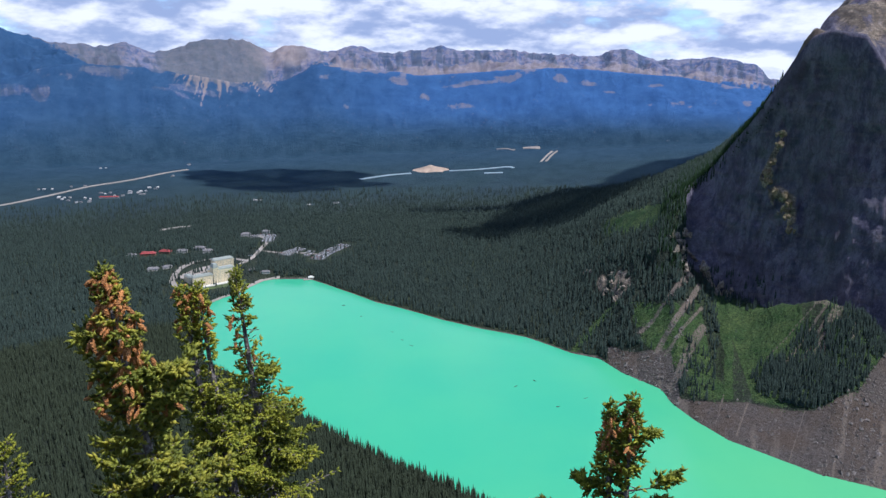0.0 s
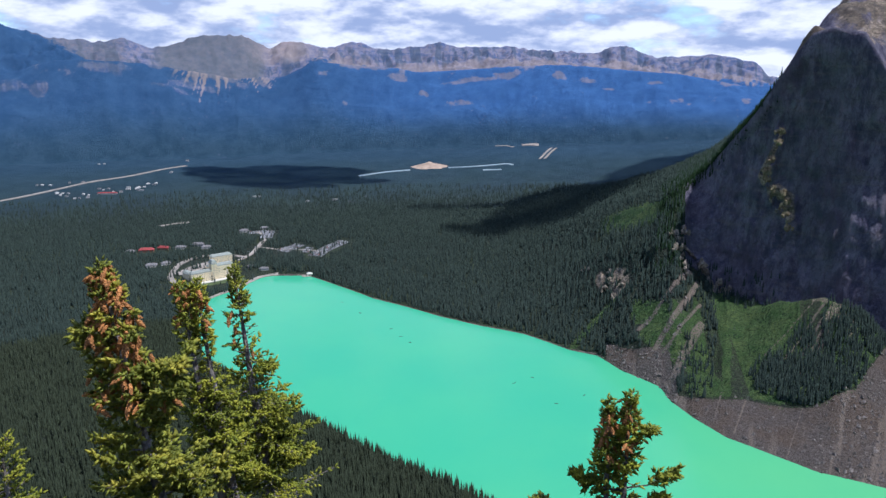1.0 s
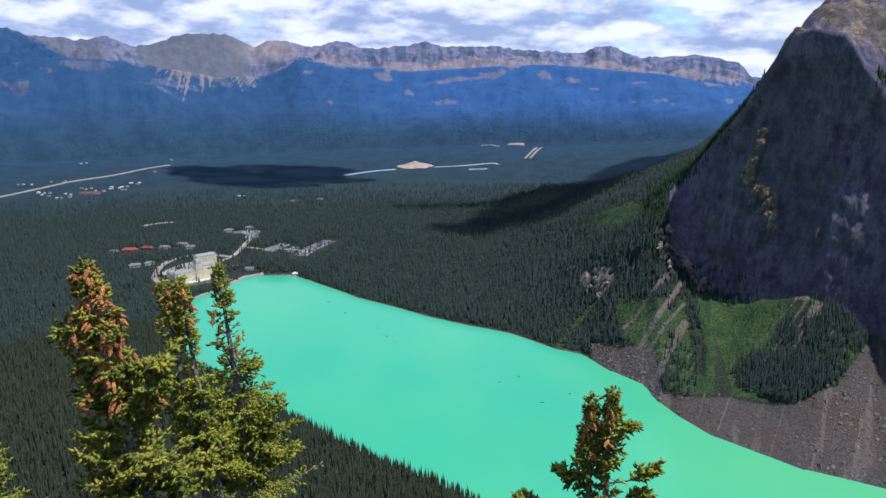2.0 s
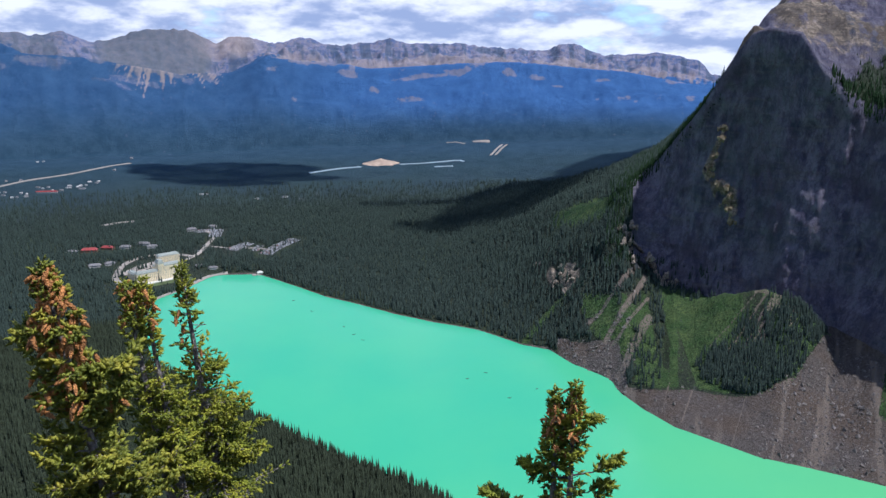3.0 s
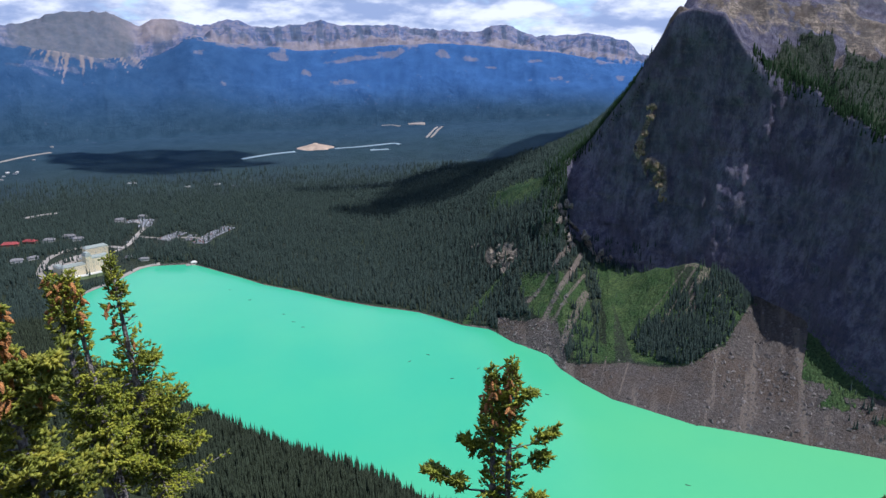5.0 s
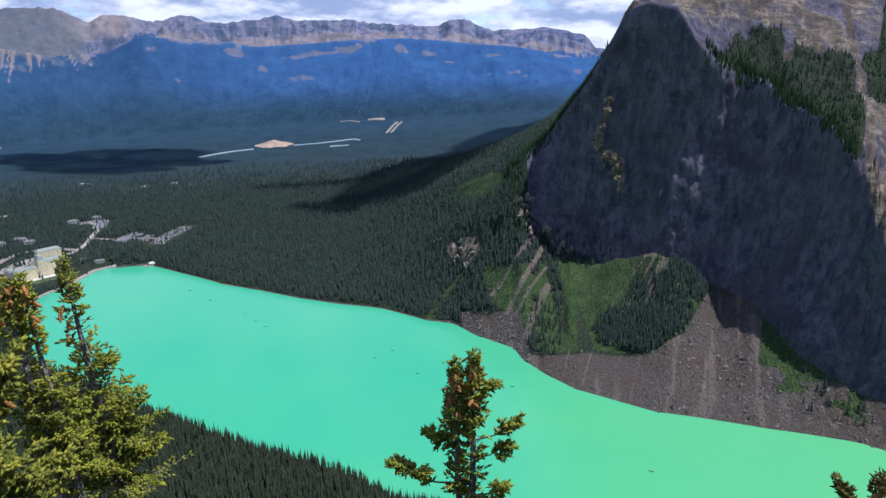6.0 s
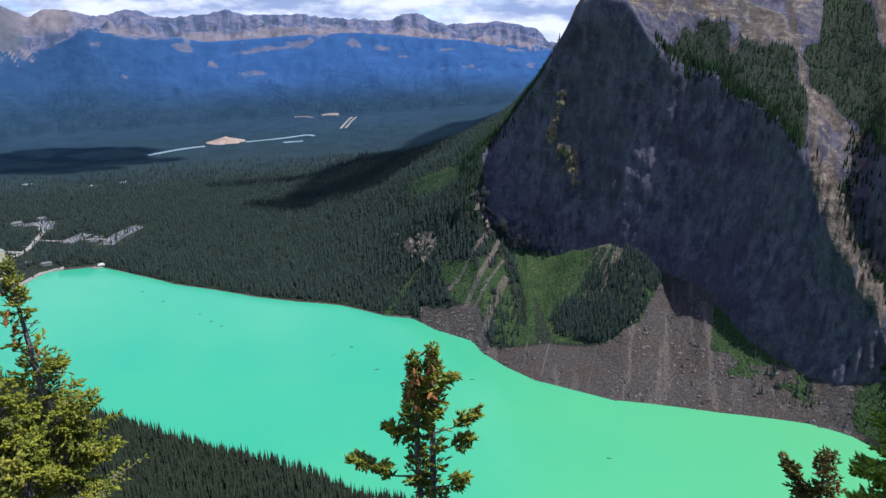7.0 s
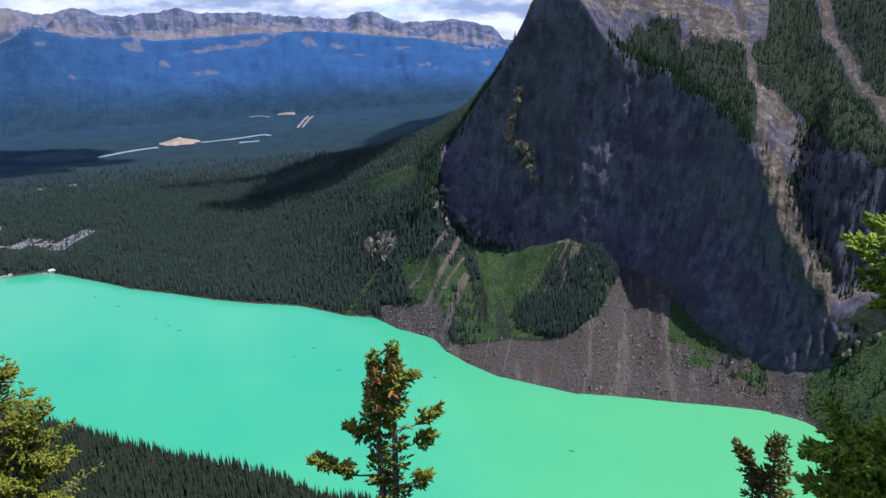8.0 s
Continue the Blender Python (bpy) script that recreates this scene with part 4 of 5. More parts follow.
for x, y, count, reach in ((-1497, 2815, 6, 45), (-1408, 2810, 5, 40), (-1262, 2975, 9, 42), (-1560, 3050, 3, 40), (-1653, 2950, 3, 40), (-1228, 3320, 2, 20),
                           (-1266, 3583, 2, 12), (-745, 2862, 2, 14), (-530, 2802, 1, 5), (-425, 2842, 2, 18), (-1625, 3430, 2, 30), (-1350, 2930, 6, 60), (-1215, 3040, 4, 40)):
    pick = random.Random(x)
    for _ in range(count):
        house(x + pick.uniform(-reach, reach), y + pick.uniform(-reach, reach), pick.uniform(-20, 40), pick.uniform(7, 16), pick.uniform(5, 8), pick.uniform(2.5, 4),
              WHITEWALL, pick.choice((GREYROOF, WHITEWALL)), "far pale building in the valley village", "village_building")
house(-1340, 2868, 8, 75, 11, 4, WHITEWALL, REDROOF, "long village building with a red roof", "village_building")

tags(ribbon("road", [(-571, 1968), (-554, 2026), (-550, 2073), (-553, 2135), (-549, 2236), (-600, 2290)], 13, GRAVEL), "pale road between the hotel and the car parks", "road", kind="structure")
tags(ribbon("road", [(-672, 1752), (-700, 1790), (-716, 1850), (-725, 1930), (-705, 1990), (-660, 2030), (-600, 2020), (-560, 2000)], 15, GRAVEL),
     "pale curved drive round the hotel", "road", kind="structure")
tags(ribbon("road", [(-553, 2110), (-470, 2080), (-400, 2085), (-355, 2060)], 9, GRAVEL), "pale service road to the car parks", "road", kind="structure")
tags(ribbon("road", [(-947, 2374), (-900, 2425), (-863, 2434)], 18, GRAVEL), "pale grassy clearing strip in the forest", "clearing", kind="structure")
tags(ribbon("pavement", [(-300, 2180), (-345, 2090), (-366, 2010)], 44, ASPHALT), "sunlit asphalt car park among conifers", "car park", kind="structure")
tags(ribbon("pavement", [(-430, 2140), (-472, 2062)], 40, ASPHALT), "sunlit asphalt car park among conifers", "car park", kind="structure")
tags(ribbon("pavement", [(-395, 2110), (-402, 2050)], 22, ASPHALT), "small asphalt car park among conifers", "car park", kind="structure")
tags(ribbon("pavement", [(-628, 2275), (-560, 2300), (-552, 2210)], 40, ASPHALT), "asphalt car park by the road", "car park", kind="structure")
tags(ribbon("pavement", [(1750 * math.sin(radians(-18.7)), 1750 * math.cos(radians(-18.7)))] +
            [((np.interp(a, AZ, FAR) + 7) * math.sin(radians(a)), (np.interp(a, AZ, FAR) + 7) * math.cos(radians(a))) for a in (-18.3, -17.5, -16.5, -15.5, -14.4, -13.2)],
            10, GRAVEL, 1.2), "pale lakeshore promenade along the water", "path", kind="structure")
tags(ribbon("pavement", [(-690, 1830), (-676, 1880), (-650, 1930), (-612, 1960)], 42, GRAVEL, 0.7), "pale paved forecourt behind the hotel", "forecourt", kind="structure")
tags(ribbon("lawn", [(-642, 1728), (-600, 1765), (-548, 1800), (-520, 1822)], 40, LAWN, 0.6), "green and tan hotel garden by the lake", "garden", kind="structure")
tags(ribbon("road", [(-1850, 2560), (-1673, 2692), (-1570, 2908), (-1506, 3064), (-1392, 3197), (-1293, 3408), (-1230, 3480)], 17, GRAVEL, 2.0, 40),
     "pale highway through the valley", "highway", kind="structure")
tags(ribbon("water", [(-379, 3281), (-310, 3330), (-249, 3372), (-150, 3400)], 18, RIVER, 2.0, 30), "pale silty river in the valley", "river", kind="structure")
tags(ribbon("water", [(30, 3440), (150, 3452), (303, 3490), (332, 3508), (342, 3462)], 13, RIVER, 2.0, 30), "pale silty river in the valley", "river", kind="structure")
tags(ribbon("water", [(194, 3382), (281, 3384)], 14, RIVER, 2.0, 30), "narrow pale river arm", "river", kind="structure")
for shift in (0, 24):
    tags(ribbon("road", [(480 + shift, 3560), (505 + shift, 3620), (529 + shift, 3688), (569 + shift, 3765)], 10, GRAVEL, 2.0, 30), "pale carriageway of the far highway", "highway", kind="structure")
tags(ribbon("pavement", [(425, 3860), (470, 3862), (515, 3858)], 34, GRAVEL, 2.0, 20), "pale gravel pit in the far valley", "gravel pit", kind="structure")
tags(ribbon("road", [(285, 3880), (307, 3890), (350, 3870), (380, 3830)], 8, GRAVEL, 2.0, 20), "pale track in the far valley", "road", kind="structure")


def mound():
    """The bare gravel hill by the river."""
    bm = bmesh.new()
    rings = []
    for k in range(7):
        q = k / 6
        ring = []
        for i in range(28):
            a = i * 2 * math.pi / 28
            w = 1 + 0.2 * noise.noise((math.cos(a) * 2, math.sin(a) * 2, q))
            x, y = -60 + math.cos(a) * 105 * (1 - q * 0.96) * w, 3470 + math.sin(a) * 60 * (1 - q * 0.96) * w
            ring.append(bm.verts.new((x, y, ground_z(x, y) - 3 + 26 * q ** 1.3 + noise.noise((x / 15, y / 15, 0)) * 2)))
        rings.append(ring)
    for a, b in zip(rings[:-1], rings[1:]):
        for i in range(28):
            bm.faces.new((a[i], a[(i + 1) % 28], b[(i + 1) % 28], b[i]))
    bm.faces.new(rings[-1])
    mesh = bpy.data.meshes.new("gravel_hill")
    bm.to_mesh(mesh)
    bm.free()
    mesh.materials.append(plain("bare_tan_gravel", (0.46, 0.34, 0.24), 0.95, 0.2, 0.05))
    tags(new("gravel_hill", mesh), "bare tan gravel hill beside the river", "hill")


mound()


def car(paint):
    thing = tags(new("car"), "parked car in a sunlit car park", "car", group="parked cars")
    bm = box(bmesh.new(), -0.9, -2.2, 0.35, 0.9, 2.2, 0.95, 0.12)
    part("body", bm, paint, thing)
    bm = bmesh.new()
    box(bm, -0.78, -1.5, 0.95, 0.78, 0.9, 1.5)
    for v in bm.verts:
        if v.co.z > 1.4:
            v.co.x, v.co.y = v.co.x * 0.82, -0.25 + (v.co.y + 0.25) * 0.72
    cabin = part("cabin", bm, paint, thing)
    part("windscreen", box(bmesh.new(), -0.6, 0.62, 1.02, 0.6, 0.84, 1.36), PANE, cabin)
    for x in (-0.85, 0.85):
        for y in (-1.4, 1.4):
            bm = bmesh.new()
            bmesh.ops.create_cone(bm, cap_ends=True, segments=10, radius1=0.34, radius2=0.34, depth=0.22, matrix=pose(x, y, 0.34, 0, 90, 0))
            part("wheel", bm, RUBBER, thing)
    return thing


RUBBER = plain("tyre_rubber", (0.03, 0.03, 0.03), 0.9, 0.2, 5)
PAINTS = [plain("white_car_paint", (0.75, 0.75, 0.75), 0.3, 0.05, 2, 0.5), plain("silver_car_paint", (0.5, 0.52, 0.54), 0.3, 0.08, 2, 0.5),
          plain("dark_car_paint", (0.06, 0.07, 0.09), 0.3, 0.1, 2, 0.5), plain("red_car_paint", (0.4, 0.05, 0.04), 0.3, 0.1, 2, 0.5)]


def cars():
    rng = random.Random(4)
    models = [car(p) for p in PAINTS]
    used = set()
    lots = (((-300, 2180), (-345, 2090), 18, 26), ((-345, 2090), (-366, 2010), 18, 20), ((-430, 2140), (-472, 2062), 16, 22), ((-395, 2110), (-402, 2050), 8, 8),
            ((-628, 2275), (-560, 2300), 16, 20), ((-560, 2300), (-552, 2210), 16, 18), ((-571, 1968), (-553, 2135), 4, 8))
    for a, b, half, count in lots:
        count = int(count * 1.6)
        d = (Vector(b) - Vector(a))
        n = Vector((d.y, -d.x)).normalized()
        for i in range(count):
            row = (i % 4 - 1.5) / 1.5 * half
            p = Vector(a) + d * ((i // 4 + 0.5) / math.ceil(count / 4)) + n * row + n * rng.uniform(-1, 1)
            k = rng.choice((0, 0, 0, 0, 0, 1, 1, 2, 3))
            m = pose(p.x, p.y, ground_z(p.x, p.y) + 1.05, 0, 0, math.degrees(math.atan2(n.y, n.x)) - 90 + rng.uniform(-3, 3))
            if k in used:
                copy_thing(models[k], m)
            else:
                used.add(k)
                models[k].matrix_world = m


cars()


def boathouse():
    thing = tags(new("boathouse"), "small white boathouse on a wooden dock at the lakeshore", "boathouse")
    thing.matrix_world = pose(-357, 1861, 0, 0, 0, 15)
    part("dock", box(bmesh.new(), -16, -10, 0.3, 14, 5, 0.9), GRAVEL, thing)
    for x in (-14, -5, 4, 12):
        part("pile", box(bmesh.new(), x, -9.6, -6, x + 0.5, -9.1, 1.6), TIMBER, thing)
    part("wall", box(bmesh.new(), -3, -5, 0.9, 11, 4, 5.2), WHITEWALL, thing)
    part("roof", hip_roof(bmesh.new(), -3, -5, 11, 4, 5.22, 4.2, 1.0, 0.42), TRIM, thing)
    part("door", box(bmesh.new(), 2, -5.1, 0.95, 5, -4.95, 3.4), TIMBER, thing)


boathouse()


def canoe():
    thing = tags(new("canoe"), "small dark canoe on the turquoise water", "canoe", group="canoes on the lake")
    bm = bmesh.new()
    rings = []
    for i in range(9):
        q = i / 4 - 1
        w, lift = 0.48 * (1 - abs(q) ** 2.4) + 0.015, 0.25 * q * q
        rings.append([bm.verts.new((x * w, q * 2.6, z)) for x, z in ((-1, 0.35 + lift), (-0.75, 0.02), (0, -0.1), (0.75, 0.02), (1, 0.35 + lift), (0.9, 0.33 + lift), (0, 0.02), (-0.9, 0.33 + lift))])
    for a, b in zip(rings[:-1], rings[1:]):
        for i in range(8):
            bm.faces.new((a[i], a[(i + 1) % 8], b[(i + 1) % 8], b[i]))
    bm.faces.new(rings[0]), bm.faces.new(rings[-1][::-1])
    part("hull", bm, plain("canoe_hull", (0.07, 0.045, 0.04), 0.5, 0.2, 3), thing)
    for y in (-1.3, 1.3):
        part("thwart", box(bmesh.new(), -0.38, y - 0.1, 0.2, 0.38, y + 0.1, 0.26), TIMBER, thing)
    return thing


def canoes():
    rng = random.Random(9)
    first = canoe()
    places = [(-107, 1456), (-84, 1409), (-64, 1377), (128, 1182), (164, 1206), (191, 1102), (243, 1134), (333, 1021), (-236, 1636), (-185, 1558), (437, 751)]
    for i, (x, y) in enumerate(places):
        m = pose(x, y, 0.02, 0, 0, rng.uniform(50, 130)) @ Matrix.Scale(1.15, 4)
        if i:
            copy_thing(first, m)
        else:
            first.matrix_world = m


canoes()

# ---- boulders on the talus ----


def boulders():
    rng = np.random.default_rng(12)
    a, v = mean4(A), mean4(V)
    w = mean4(np.broadcast_to(scree, R.shape)) * (v > 0.01) * (v < 0.98) * (a > 13) * (a < 48)
    w = w * (0.12 + smooth(a, 29, 32) + 1.3 * (a < 19.5)) * (1 - 0.7 * smooth(v, 0.5, 0.9))
    n = 5500
    p = scatter(w, n, rng)
    size = 0.6 + rng.pareto(2.4, n) * 0.85
    size = np.minimum(size, 4.0)
    unit = np.array([(1, 0, 0), (-1, 0, 0), (0, 1, 0), (0, -1, 0), (0, 0, 1), (0, 0, -1)], float)
    verts = p[:, None, :] + unit[None] * size[:, None, None] * rng.uniform(0.6, 1.3, (n, 6, 1)) + rng.normal(0, 0.2, (n, 6, 3)) * size[:, None, None]
    tri = np.array([(0, 2, 4), (2, 1, 4), (1, 3, 4), (3, 0, 4), (2, 0, 5), (1, 2, 5), (3, 1, 5), (0, 3, 5)])
    tris = (np.arange(n)[:, None, None] * 6 + tri[None]).reshape(-1, 3)
    mesh = bpy.data.meshes.new("boulders")
    mesh.from_pydata(verts.reshape(-1, 3).tolist(), [], tris.tolist())
    mesh.materials.append(plain("talus_boulder", (0.215, 0.185, 0.16), 0.9, 0.4, 0.3, 0.2, islands=True))
    tags(new("boulders", mesh), "grey boulders strewn over the talus fan", "boulders", kind="stuff")


boulders()

# ---- crags that stand out of the slopes ----
CRAG = plain("sunlit_limestone", (0.30, 0.245, 0.185), 0.9, 0.4, 0.25, 0.2)


def crags(label, places, size, seed, blocks=5, mat=CRAG):
    """Angular blocks of rock piled at places (x, y, height over the lake)."""
    rng = random.Random(seed)
    thing = tags(new("rock_outcrop"), label, "rock")
    origin = Vector(places[0])
    thing.location = origin
    for x, y, z in places:
        toward = Vector((-x, -y, 0)).normalized()
        for _ in range(blocks):
            big = size * rng.uniform(0.55, 1.25)
            at = Vector((x, y, z)) + Vector((rng.gauss(0, 1), rng.gauss(0, 1), rng.gauss(0, 0.8))) * size * 0.75 + toward * size * 0.35 - origin
            bm = bmesh.new()
            for _ in range(13):
                d = Vector((rng.gauss(0, 1), rng.gauss(0, 1), rng.gauss(0, 1))).normalized()
                bm.verts.new(at + Vector((d.x * rng.uniform(0.7, 1.0), d.y * rng.uniform(0.7, 1.0), d.z * rng.uniform(0.8, 1.5))) * big)
            made = bmesh.ops.convex_hull(bm, input=bm.verts)
            bmesh.ops.delete(bm, geom=[g for g in set(made["geom_interior"] + made["geom_unused"]) if isinstance(g, bmesh.types.BMVert)], context="VERTS")
            part("block", bm, mat, thing)


crags("crooked row of pale crags at the edge of the cliff", ((508, 1480, 208), (490, 1458, 195), (481, 1440, 182), (486, 1430, 167), (494, 1420, 149), (501, 1413, 140)), 7.5, 1, 7)
crags("pale broken crags at the foot of the cliff", ((530, 1425, 153), (538, 1424, 139), (543, 1418, 126), (564, 1400, 119), (573, 1391, 105), (556, 1393, 106)), 6.5, 2, 6)
crags("pale rock knob among conifers above the lake", ((366, 1517, 112), (362, 1486, 98), (351, 1480, 84), (362, 1443, 80), (375, 1448, 100)), 4.2, 3, 9)
crags("small pale rock knob among conifers", ((338, 1600, 90), (333, 1622, 87)), 3.8, 4, 6)
crags("ochre rock rib in the shaded cliff that catches the sun", ((637, 1370, 425), (624, 1352, 409), (622, 1368, 373), (618, 1372, 352), (622, 1374, 336), (622, 1342, 322),
                                                                 (634, 1328, 316), (647, 1333, 301), (641, 1340, 288), (640, 1325, 277), (648, 1330, 250)), 4.6, 5, 9, plain("ochre_limestone", (0.25, 0.19, 0.11), 0.9, 0.45, 0.25, 0.2))
crags("pale rock teeth at the foot of the buttress", ((875, 740, 107), (872, 726, 83), (889, 728, 98), (921, 721, 106)), 3.6, 6, 6)

# ---- clouds over the valley, above the view ----


def cloud_material():
    """White and dense, but it lets part of the light through."""
    m, t, shader = material("cloud_white", 1.0, 0.0)
    shader.inputs["Base Color"].default_value = (0.85, 0.86, 0.88, 1)
    thin = node(t, "ShaderNodeBsdfTransparent")
    both = node(t, "ShaderNodeMixShader", Fac=0.42)
    t.links.new(shader.outputs[0], both.inputs[1])
    t.links.new(thin.outputs[0], both.inputs[2])
    t.links.new(both.outputs[0], t.nodes["Material Output"].inputs[0])
    return m


CLOUD = cloud_material()


def cloud(puffs, seed):
    """A cumulus over the sun's side of the valley. puffs: (x, y, half length, half width, turn) of their shade on the ground."""
    rng = random.Random(seed)
    base = 4200.0
    bm = bmesh.new()
    cx, cy = puffs[0][0], puffs[0][1]
    for x, y, long, wide, turn in puffs:
        c, q = math.cos(radians(turn)), math.sin(radians(turn))
        lumps = [(0.0, 0.0, 1.0)] + [(math.cos(a), math.sin(a), rng.uniform(0.16, 0.34)) for a in (rng.uniform(0, 6.28) for _ in range(9))]
        for lx, ly, size in lumps:
            px, py = x - cx + lx * long * 0.92 * c - ly * wide * 0.92 * q, y - cy + lx * long * 0.92 * q + ly * wide * 0.92 * c
            centre = Vector((px, py, 0))
            made = bmesh.ops.create_icosphere(bm, subdivisions=3 if size == 1.0 else 2, radius=1.0,
                                              matrix=Matrix.Translation(centre) @ pose(0, 0, 0, 0, 0, turn) @ Matrix.Diagonal((long * size, wide * size, 0.6 * wide * size, 1)))
            for v in made["verts"]:
                v.co += (v.co - centre) * noise.fractal((v.co + Vector((cx, cy, 0))) / 110, 1.0, 2.0, 4) * 0.28
                if v.co.z < 0:
                    v.co.z *= 0.25
    mesh = bpy.data.meshes.new("cloud")
    bm.to_mesh(mesh)
    bm.free()
    mesh.materials.append(CLOUD)
    ob = new("cloud", mesh)
    go = sun_dir * ((base - 60) / sun_dir.z)
    ob.matrix_world = pose(cx + go.x, cy + go.y, base)
    tags(ob, "white cumulus cloud that shades part of the valley", "cloud", kind="structure")


cloud(((430, 2500, 280, 220, 40), (250, 2300, 220, 95, 2), (480, 2210, 190, 130, 8), (690, 2800, 350, 230, 48), (640, 2330, 240, 180, 10), (900, 2600, 380, 280, 40)), 1)
cloud(((1000, 3070, 420, 250, 42), (1290, 3290, 380, 170, 40), (1200, 2900, 400, 280, 40)), 2)
cloud(((60, 2690, 200, 38, 4), (300, 2740, 160, 40, 10)), 3)
cloud(((-800, 3190, 240, 120, 6), (-1010, 3330, 170, 110, 0), (-560, 3330, 200, 150, 0), (-400, 3190, 170, 60, 0), (-860, 3420, 200, 90, 10), (-680, 3080, 220, 60, 0), (-1120, 3420, 120, 60, 0)), 4)

# ---- the spruces on the ledge below the eye ----


def needle_material(name, dark, light, tip):
    m, t, shader = material(name, 0.55, 0.35)
    geo = node(t, "ShaderNodeNewGeometry").outputs["Random Per Island"]
    coord = node(t, "ShaderNodeTexCoord").outputs["Object"]
    clump = node(t, "ShaderNodeTexNoise", Scale=5.0, Detail=3.0)
    t.links.new(coord, clump.inputs[0])
    col = mix(t, geo, dark, light)
    col = mix(t, calc(t, "MULTIPLY", ramp(t, clump.outputs[0], 0.45, 0.7), 0.75), col, tip)
    t.links.new(col, shader.inputs["Base Color"])
    glow = node(t, "ShaderNodeBsdfTranslucent")
    t.links.new(col, glow.inputs[0])
    both = node(t, "ShaderNodeMixShader", Fac=0.22)
    t.links.new(shader.outputs[0], both.inputs[1])
    t.links.new(glow.outputs[0], both.inputs[2])
    t.links.new(both.outputs[0], t.nodes["Material Output"].inputs[0])
    return m


def bark_material():
    m, t, shader = material("spruce_bark", 0.9, 0.2)
    coord = node(t, "ShaderNodeTexCoord").outputs["Object"]
    scales = node(t, "ShaderNodeTexVoronoi", Scale=45.0)
    grain = node(t, "ShaderNodeTexNoise", Scale=20.0, Detail=5.0)
    t.links.new(coord, scales.inputs[0])
    t.links.new(coord, grain.inputs[0])
    col = mix(t, ramp(t, grain.outputs[0], 0.35, 0.65), (0.12, 0.098, 0.084), (0.32, 0.28, 0.25))
    t.links.new(col, shader.inputs["Base Color"])
    bump = node(t, "ShaderNodeBump", Strength=0.7, Distance=0.01)
    t.links.new(scales.outputs["Distance"], bump.inputs["Height"])
    t.links.new(bump.outputs[0], shader.inputs["Normal"])
    return m


NEEDLES = needle_material("spruce_needles", (0.110, 0.136, 0.014), (0.360, 0.385, 0.034), (0.590, 0.550, 0.050))
NEEDLES_DULL = needle_material("spruce_needles_olive", (0.105, 0.128, 0.016), (0.350, 0.360, 0.040), (0.620, 0.530, 0.060))
NEEDLES_FRESH = needle_material("fir_needles", (0.120, 0.200, 0.012), (0.360, 0.480, 0.030), (0.500, 0.560, 0.045))
NEEDLES_BROWN = needle_material("juniper_scales", (0.060, 0.072, 0.014), (0.230, 0.220, 0.036), (0.340, 0.265, 0.050))
BARK = bark_material()
CONE = plain("spruce_cone", (0.54, 0.235, 0.070), 0.7, 0.40, 60.0, 0.3)


def cone_mesh():
    """A hanging seed cone with rows of scales."""
    bm = bmesh.new()
    rings = []
    for k in range(8):
        q = k / 7
        r = 0.0150 * math.sin(math.pi * (0.12 + 0.80 * q)) ** 0.7 * (1.12 if k % 2 else 0.88)
        rings.append([bm.verts.new((math.cos(i * 1.047 + k * 0.52) * r, math.sin(i * 1.047 + k * 0.52) * r, -0.082 * q)) for i in range(6)])
    for a, b in zip(rings[:-1], rings[1:]):
        for i in range(6):
            bm.faces.new((a[i], a[(i + 1) % 6], b[(i + 1) % 6], b[i]))
    bm.faces.new(rings[0][::-1]), bm.faces.new(rings[-1])
    bm.normal_update()
    mesh = bpy.data.meshes.new("cone")
    bm.to_mesh(mesh)
    bm.free()
    mesh.materials.append(CONE)
    return mesh


CONE_MESH = cone_mesh()


class Wood:
    """Gathers tapered tubes into one mesh."""

    def __init__(self):
        self.verts, self.faces = [], []

    def tube(self, points, radii, sides=5):
        start = len(self.verts)
        for i, (p, r) in enumerate(zip(points, radii)):
            d = (points[min(i + 1, len(points) - 1)] - points[max(i - 1, 0)]).normalized()
            u = d.orthogonal().normalized()
            w = d.cross(u)
            for k in range(sides):
                a = k * 2 * math.pi / sides
                self.verts.append(p + (u * math.cos(a) + w * math.sin(a)) * r)
        for i in range(len(points) - 1):
            for k in range(sides):
                a, b = start + i * sides + k, start + i * sides + (k + 1) % sides
                self.faces.append((a, b, b + sides, a + sides))
        self.faces.append(tuple(start + (len(points) - 1) * sides + k for k in range(sides)))

    def mesh(self, name, mat):
        m = bpy.data.meshes.new(name)
        m.from_pydata([tuple(v) for v in self.verts], [], self.faces)
        m.materials.append(mat)
        return m


